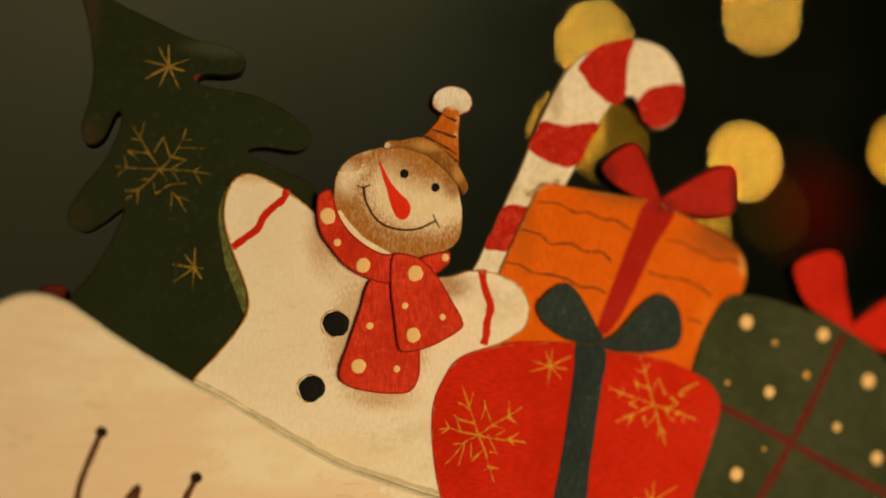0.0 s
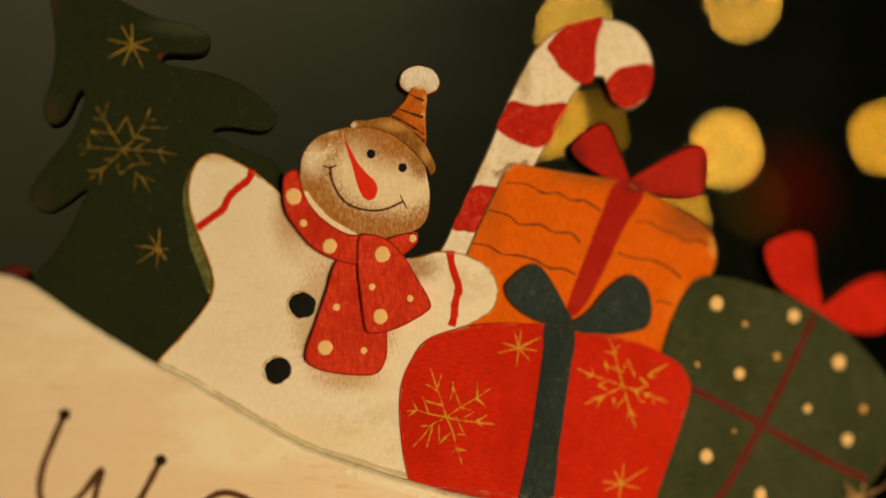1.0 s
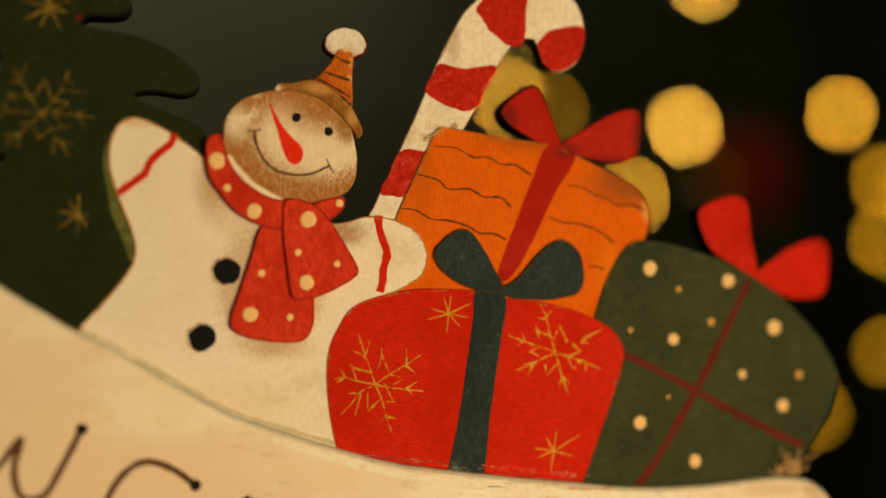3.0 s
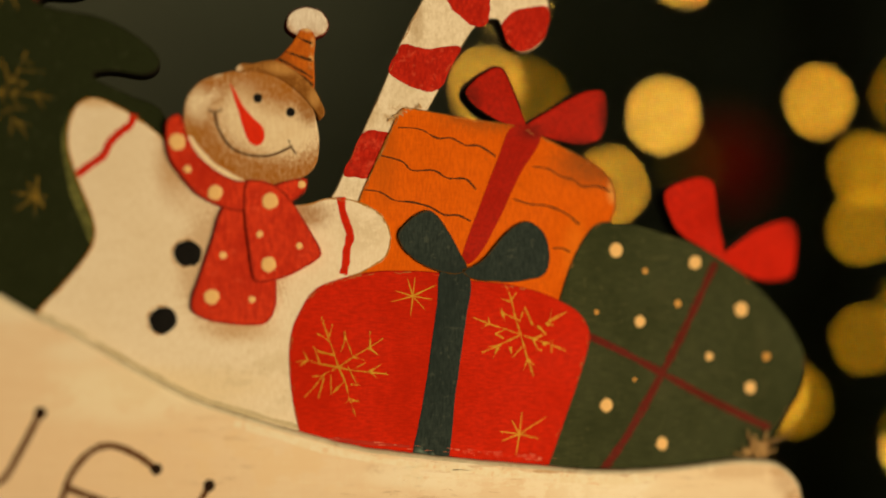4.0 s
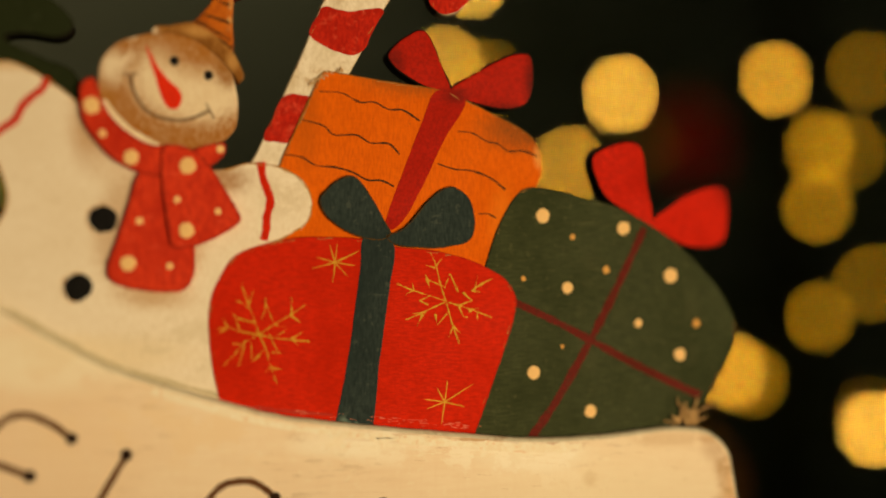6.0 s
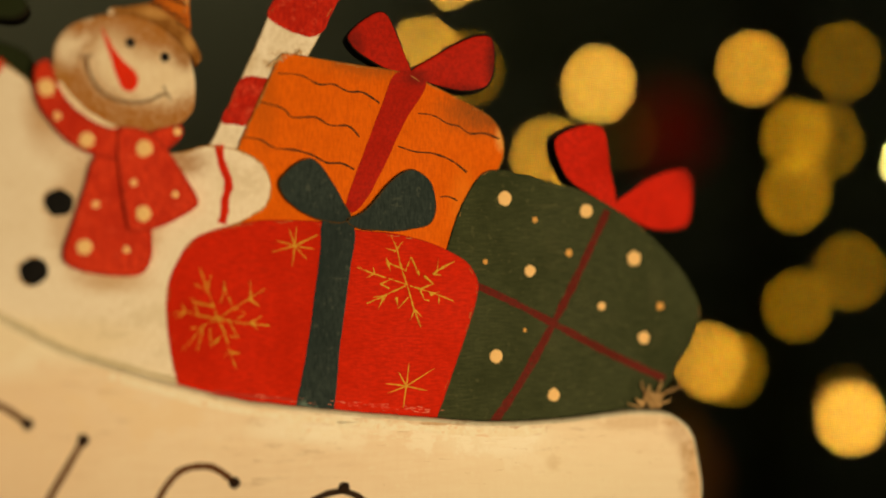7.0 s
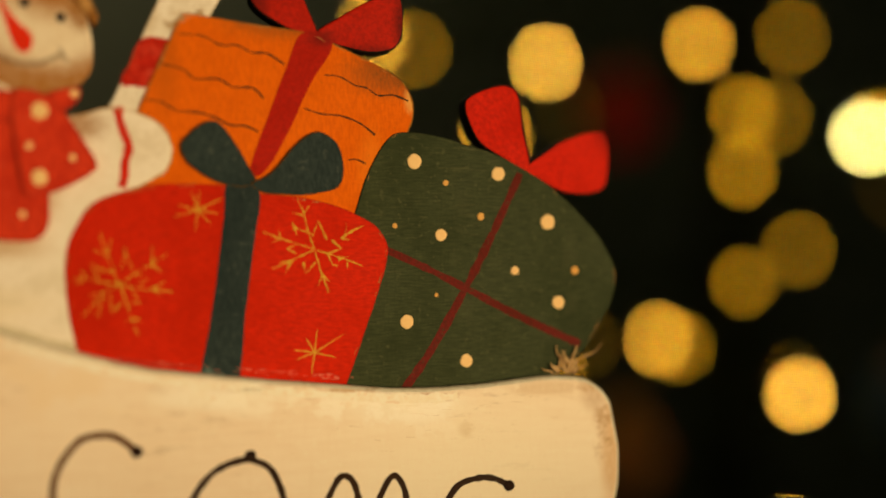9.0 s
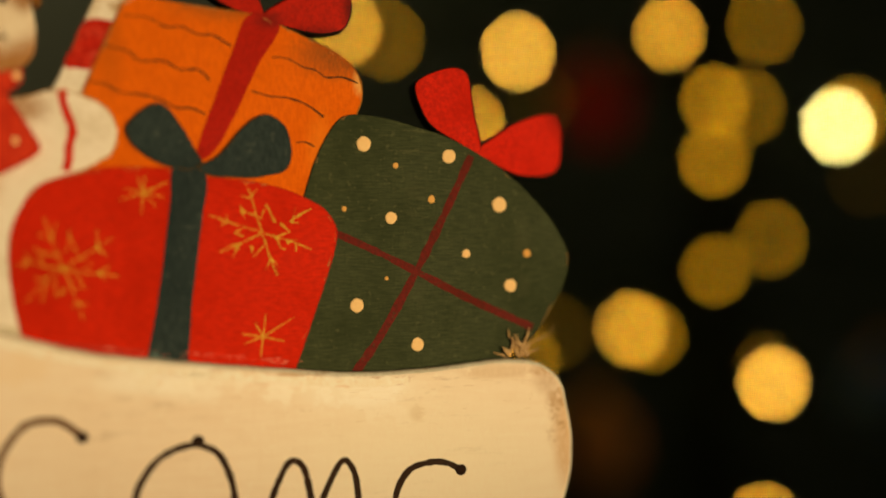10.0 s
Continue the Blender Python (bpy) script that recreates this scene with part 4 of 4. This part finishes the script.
red = part("red_gift", plate(RED, -0.3, 5.4, 0.25), [red_paint, red_paint], sign, "red gift with gold snowflakes and a slate grey ribbon")
red.location.y = 0.00013
part("outline", edge_line(RED, -0.3, 0.26, 0.2), deep_red, red)
scuffs = bmesh.new()
for k in range(48):
    x = random.triangular(-50, 28, 20)
    z = -57.6 - 0.095 * (x + 40) + random.uniform(0.4, 2.4)
    stroke([(x, z), (x + random.uniform(0.6, 3.2), z - 0.2 + random.uniform(-0.2, 0.2))], -0.3 - 0.004 * k, random.uniform(0.10, 0.28), 0.1, (1.0, 0.4), 2, scuffs)
# a duller rose strip just above the board's top edge
rose = [(x, -56.0 - 0.095 * (x + 40)) for x in (-48.5, -42, -35, -28, -21, -17)]
part("rose_band", stroke(rose, -0.3, 2.6, 0.12, (0.8, 0.3), wobble=0.35), rose_paint, red, "dull rose band along the foot")
tagged(part("worn_paint", scuffs, scuff_paint, red, "pale worn scuff marks in the paint"), kind="stuff")
part("ribbon", patch(GRIBBON, -0.3, 0.3), grey_paint, red, "slate grey painted ribbon")
for q in (GBOW_L, GBOW_R):
    part("bow_loop", patch(q, -0.3, 0.45), grey_paint, red, "slate grey painted bow loop")
for q in (GBOW_L, GBOW_R):
    part("outline", edge_line(q, -0.46, 0.3, 0.25), bow_line, red)
part("snowflake", brush_mark([
    [(-38.8, -34.7), (-40.3, -30.2), (-42.2, -25.3), (-44.1, -20)],
    [(-41.7, -25.6), (-40.6, -21.7)],
    [(-41.4, -27.3), (-43.5, -25.6), (-45.4, -24.8)],
    [(-40.1, -31.1), (-44.8, -29.9), (-46.5, -28.6)],
    [(-46, -29.1), (-44.1, -33.9)],
    [(-38.8, -34.7), (-44.7, -33.5), (-47.7, -32.6), (-51, -33)],
    [(-47.7, -32.6), (-49.4, -29.6)],
    [(-48, -32.7), (-50.6, -34.5)],
    [(-39.7, -35.2), (-43, -36.8), (-45.9, -40.5), (-48.7, -43.4)],
    [(-43, -37.2), (-46.6, -37.3)],
    [(-43, -37.7), (-44.6, -43.8)],
    [(-41, -36.8), (-40.8, -42.6)],
    [(-40.8, -42.6), (-36.7, -38.5)],
    [(-38.8, -34.7), (-36.7, -39), (-35.5, -43.5), (-33.5, -48.8)],
] + [
    [(-35.1, -43.8), (-36.9, -45.5)],
    [(-35.1, -44.3), (-32.1, -44.7)],
    [(-35.9, -34.5), (-33.4, -39.4)],
    [(-35, -39.7), (-32.2, -39.9)],
    [(-38.8, -34.7), (-34.8, -35.5), (-28.9, -36.2), (-24.3, -36.6)],
    [(-29.4, -36), (-25.9, -33.6)],
    [(-28.9, -36.2), (-27.3, -37.9)],
    [(-34.8, -35.5), (-30.6, -33.2)],
    [(-38.8, -34.7), (-34.5, -31.6), (-30.2, -29.1), (-25.7, -26.1)],
    [(-29.5, -28.7), (-29.6, -23.9)],
    [(-29.8, -28.9), (-26.8, -31.2)],
    [(-38.2, -30.2), (-37.1, -26.9), (-37.1, -24)],
    [(-37.1, -25.3), (-34.5, -31.6)],
    [(-34.5, -31.6), (-30.6, -32.7)],
], -0.3, 0.72, 5), gold_paint, red, "gold painted snowflake")
part("snowflake", brush_mark([
    [(16.6, -24.7), (14.7, -19.1), (13.4, -14), (11.6, -10.1)],
    [(13.4, -14.3), (15.3, -11.9)],
    [(13.2, -14.8), (10.2, -14)],
    [(15.8, -20.3), (10.8, -18.3), (10.3, -16.9)],
    [(10.6, -17.8), (11.6, -20.8)],
    [(16.1, -20.8), (17.8, -16.5), (20.4, -22)],
    [(16.6, -24.7), (11.2, -23), (6, -21.4), (1.6, -19.7)],
    [(6.8, -21.7), (6.3, -19.2)],
    [(6.8, -21.4), (4.2, -22.9)],
    [(12.1, -23), (8.6, -24.6), (11.3, -25.9)],
    [(16.2, -25.1), (11.7, -27.1), (8.7, -28.5), (4.4, -30.2)],
    [(10.5, -28), (6.4, -28.5)],
    [(9.6, -28.5), (7.9, -32.2)],
    [(13.4, -28.5), (14, -31.9), (17, -28.5)],
] + [
    [(16.6, -24.7), (17.9, -29), (18.8, -32.2), (20.8, -37.5)],
    [(19, -32.2), (17.6, -35.6)],
    [(19, -32.2), (21.3, -34.4)],
    [(17.5, -25.1), (21.9, -26.4), (26.4, -27.9), (30.9, -29.6)],
    [(23.7, -27.6), (26.9, -26.7)],
    [(26.4, -28.1), (26.4, -30.5)],
    [(20.7, -26.4), (22, -29.3), (23.4, -29.5)],
    [(21, -25.9), (24.6, -24.5), (21.8, -22.1)],
    [(24.5, -21.6), (28, -19.3), (31.1, -17.8)],
    [(24.7, -21.6), (27.2, -21.9)],
    [(25.7, -20.7), (26.2, -17)],
], -0.3, 0.72, 6), gold_paint, red, "gold painted snowflake")
part("star", star_mark([
    [(-16.9, -13.5), (-18.7, -8.1)],
    [(-16.9, -13.5), (-16.3, -7.6)],
    [(-16.9, -13.5), (-22.6, -11.9)],
    [(-16.9, -13.5), (-23.8, -15.4)],
    [(-16.9, -13.5), (-17.5, -19.7)],
    [(-16.9, -13.5), (-13.1, -17.6)],
    [(-16.9, -13.5), (-10.9, -14.4)],
    [(-16.9, -13.5), (-9.8, -10)],
], -0.3, 0.75, 7), gold_paint, red, "gold painted star")
part("star", star_mark([
    [(16.7, -54.9), (14.2, -50.6)],
    [(16.7, -54.9), (17.5, -48.1)],
    [(16.7, -54.9), (21.4, -51.2), (25.8, -49.4)],
    [(16.7, -54.9), (10.3, -54)],
    [(16.7, -54.9), (10.9, -57)],
    [(16.7, -54.9), (15.7, -61.7)],
    [(16.7, -55.2), (23.3, -56.5)],
], -0.3, 0.7, 8), gold_paint, red, "gold painted star")

# worn spots along the sawn edges
chip_rnd = random.Random(12)


def edge_chips(outline, front, count, owner, width=0.3):
    c = spline(outline, True, 6)
    bm = bmesh.new()
    turn = sum(a.x * b.y - b.x * a.y for a, b in zip(c, c[1:] + c[:1]))
    for k in range(count):
        i = chip_rnd.randrange(len(c))
        run = chip_rnd.randint(1, 3)
        pts = []
        for j in range(run + 1):
            p, q = c[(i + j) % len(c)], c[(i + j + 1) % len(c)]
            d = (q - p).normalized() * (1 if turn > 0 else -1)
            p = p - Vector((d.y, -d.x)) * chip_rnd.uniform(0.25, 0.9)
            pts.append((p.x, p.y))
        stroke(pts, front - 0.05 - 0.002 * k, width * chip_rnd.uniform(0.4, 1.5), 0.08, (0.5, 0.3), 3, bm, 0.5)
    tagged(part("worn_edge", bm, bare_wood, owner, "bare wood showing along the worn edge"), kind="stuff")


for q, y, count, owner in ((RED, -0.3, 34, red), (ORANGE, 0.6, 34, orange), (BODY, 0.0, 46, body), (CANE, 1.0, 24, cane), (HEAD, -0.8, 20, head), (GREEN, 0.15, 14, green)):
    edge_chips(q, y, count, owner)

# raffia behind the board
rnd = random.Random(4)
for k in range(13):
    x, z = 93.5 + rnd.uniform(-3.5, 3.5), -61.8 + rnd.uniform(-1.5, 0.8)
    dx, dz = rnd.choice([(-4, 6), (-2, 4), (0.5, 8), (2, 5), (4, 4), (-5, 2)])
    if k == 0:
        x, dx, dz = 96.5, 9.5, 10.5
    dx, dz = dx + rnd.uniform(-1.2, 1.2), dz + rnd.uniform(-1.2, 1.2)
    part("raffia_strand", stroke([(x, z), (x + dx * 0.3 + rnd.uniform(-1.0, 1.0), z + dz * 0.45), (x + dx * 0.8, z + dz * 0.7), (x + dx, z + dz)], rnd.uniform(-1.6, -0.4), rnd.uniform(0.45, 1.0), 0.3, (1.7, 0.25), 4, None, 0.35), raffia_mat, sign, "frayed straw-coloured raffia strand")

# ---- Christmas tree with lights ----
FIR = (0.71, 1.08)


def fir_tree():
    fir = new("christmas_tree")
    fir.location = (*FIR, 0)
    tagged(fir, "dark green fir Christmas tree in the dim room", "christmas tree")
    bm = bmesh.new()
    bmesh.ops.create_cone(bm, cap_ends=True, segments=14, radius1=0.05, radius2=0.008, depth=2.1, matrix=Matrix.Translation((0, 0, 1.05)))
    part("trunk", bm, bark_mat, fir, smooth=True)
    rnd = np.random.RandomState(7)
    verts, faces = [], []

    def quad(a, b, w):
        side = np.cross(b - a, rnd.normal(size=3))
        side = side / (np.linalg.norm(side) + 1e-9) * w
        k = len(verts)
        verts.extend([a - side, a + side, b])
        faces.append((k, k + 1, k + 2))

    for i in range(330):
        z = 0.25 + 1.75 * (i / 330) ** 1.15
        reach = 0.80 * (1 - (z / 2.15)) ** 0.9 + 0.06
        reach = min(reach * 1.35, 0.72) * rnd.uniform(0.78, 1.0)
        a = i * 2.39996
        out = np.array([math.cos(a), math.sin(a), 0.0])
        start = np.array([0, 0, z])
        quad(start, start + out * reach + np.array([0, 0, -0.10 * reach]), 0.005)
        side = np.array([-out[1], out[0], 0.0])
        for s in np.linspace(0.25, 1.0, 9):
            p = start + out * reach * s + np.array([0, 0, -0.10 * reach * s * s])
            for sg in (-1, 1):
                tw = out * 0.55 + side * sg * 0.8 + np.array([0, 0, rnd.uniform(-0.25, 0.15)])
                ln = 0.16 * (1.15 - s) + 0.05
                for q in np.linspace(0, 1, 9):
                    b = p + tw * ln * q
                    for _ in range(2):
                        d = tw + rnd.normal(size=3) * 0.55
                        quad(b, b + d / np.linalg.norm(d) * 0.028, 0.0014)
    me = bpy.data.meshes.new("needles")
    me.from_pydata([tuple(v) for v in verts], [], faces)
    me.materials.append(needle_mat)
    ob = new("needles", me)
    ob.parent = fir
    tagged(ob, kind="stuff")


fir_tree()

bulb_bright = glow("bulb_glow_bright", (1.0, 0.495, 0.055), 32.0)
bulb_white = glow("bulb_glow_white", (1.0, 0.80, 0.24), 52.0)
bulb_warm = glow("bulb_glow_warm", (1.0, 0.46, 0.04), 24.5)
bulb_mid = glow("bulb_glow", (1.0, 0.46, 0.030), 19.4)
bulb_dim = glow("bulb_glow_dim", (1.0, 0.45, 0.010), 8.5)
bulb_low = glow("bulb_glow_low", (1.0, 0.46, 0.010), 5.3)
bulb_weak = glow("bulb_glow_weak", (1.0, 0.50, 0.02), 0.9)
bulb_ghost = glow("bulb_glow_weakest", (1.0, 0.50, 0.02), 0.38)
BULB = 0.0041


def bulb_mesh():
    bm = bmesh.new()
    bmesh.ops.create_uvsphere(bm, u_segments=12, v_segments=8, radius=BULB, matrix=Matrix.Diagonal((1, 1, 1.1, 1)))
    return bm


def string_lights(points):
    lights = new("string_lights")
    tagged(lights, "string of warm yellow glowing bulbs on the fir tree", "string lights")
    me = {}
    order = sorted(points, key=lambda p: -p[2])
    for x, y, z, mat in points:
        if mat.name not in me:
            ob = part("bulb", bulb_mesh(), mat, lights, smooth=True)
            me[mat.name] = ob.data
        else:
            ob = new("bulb", me[mat.name])
            ob.parent = lights
        ob.location = (x, y, z)
        s = new("socket", socket)
        s.parent = lights
        s.location = (x, y, z + BULB + 0.006)
    curve = bpy.data.curves.new("cable", "CURVE")
    curve.dimensions, curve.bevel_depth, curve.bevel_resolution = "3D", 0.0012, 1
    sp = curve.splines.new("POLY")
    pts = []
    for u, v in zip(order, order[1:]):
        for k in range(6):
            t = k / 6
            pts.append((u[0] * (1 - t) + v[0] * t, u[1] * (1 - t) + v[1] * t + 0.02 + 0.05 * math.sin(math.pi * t), u[2] * (1 - t) + v[2] * t + BULB + 0.012))
    sp.points.add(len(pts) - 1)
    for q, p in zip(sp.points, pts):
        q.co = (*p, 1)
    curve.materials.append(cable_mat)
    ob = new("cable", curve)
    ob.parent = lights


sb = bmesh.new()
bmesh.ops.create_cone(sb, cap_ends=True, segments=8, radius1=0.004, radius2=0.003, depth=0.012)
socket = bpy.data.meshes.new("socket")
sb.to_mesh(socket)
sb.free()
socket.materials.append(cable_mat)

string_lights([(x / 1000, y / 1000, BASE_Z + z / 1000, mt) for x, y, z, mt in (
    (263.9, 501.1, 106.1, bulb_bright), (345.3, 423.5, 110.4, bulb_mid), (318.0, 598.0, 239.0, bulb_bright), (372.7, 413.4, 24.7, bulb_dim),
    (373.1, 412.9, 64.8, bulb_dim), (333.5, 461.0, -91.0, bulb_mid), (419.1, 418.0, -127.6, bulb_bright), (480.6, 435.2, 51.4, bulb_white),
    (446.1, 477.1, 127.8, bulb_low), (439.2, 455.1, -28.1, bulb_low), (358.0, 383.2, -48.6, bulb_low), (180.5, 613.0, 209.0, bulb_bright),
    (153.9, 589.1, 133.8, bulb_warm), (185.0, 578.0, 123.2, bulb_low), (233.7, 524.3, 55.3, bulb_mid),
    (332.5, 426.0, -93.2, bulb_low), (424.5, 428.7, -117.0, bulb_low), (435.6, 482.5, 69.1, bulb_low),
    (509.5, 460, 61.7, bulb_dim), (434.6, 460, -232, bulb_mid), (280, 540, -120, bulb_dim),
    # the last bulb is an extra, added for the haze at the right
    (275, 450, -91, bulb_weak), (263.4, 450, 65.7, bulb_ghost), (560, 520, 20, bulb_ghost))])


def bauble(x, y, z, r, mat, label):
    bm = bmesh.new()
    bmesh.ops.create_uvsphere(bm, u_segments=28, v_segments=18, radius=r)
    top = new("bauble")
    top.location = (x, y, z)
    tagged(top, label, "bauble", "baubles on the tree")
    part("ball", bm, mat, top, smooth=True)
    bm = bmesh.new()
    bmesh.ops.create_cone(bm, cap_ends=True, segments=12, radius1=0.007, radius2=0.006, depth=0.012, matrix=Matrix.Translation((0, 0, r + 0.004)))
    part("cap", bm, gold_paint, top)


bauble(0.362, 0.60, BASE_Z + 0.080, 0.025, bauble_red, "shiny red glass bauble hanging on the fir")
bauble(0.533, 0.46, BASE_Z - 0.145, 0.028, bauble_blue, "dark blue glass bauble hanging on the fir")
bauble(0.304, 0.46, BASE_Z - 0.172, 0.028, bauble_copper, "copper brown glass bauble hanging on the fir")
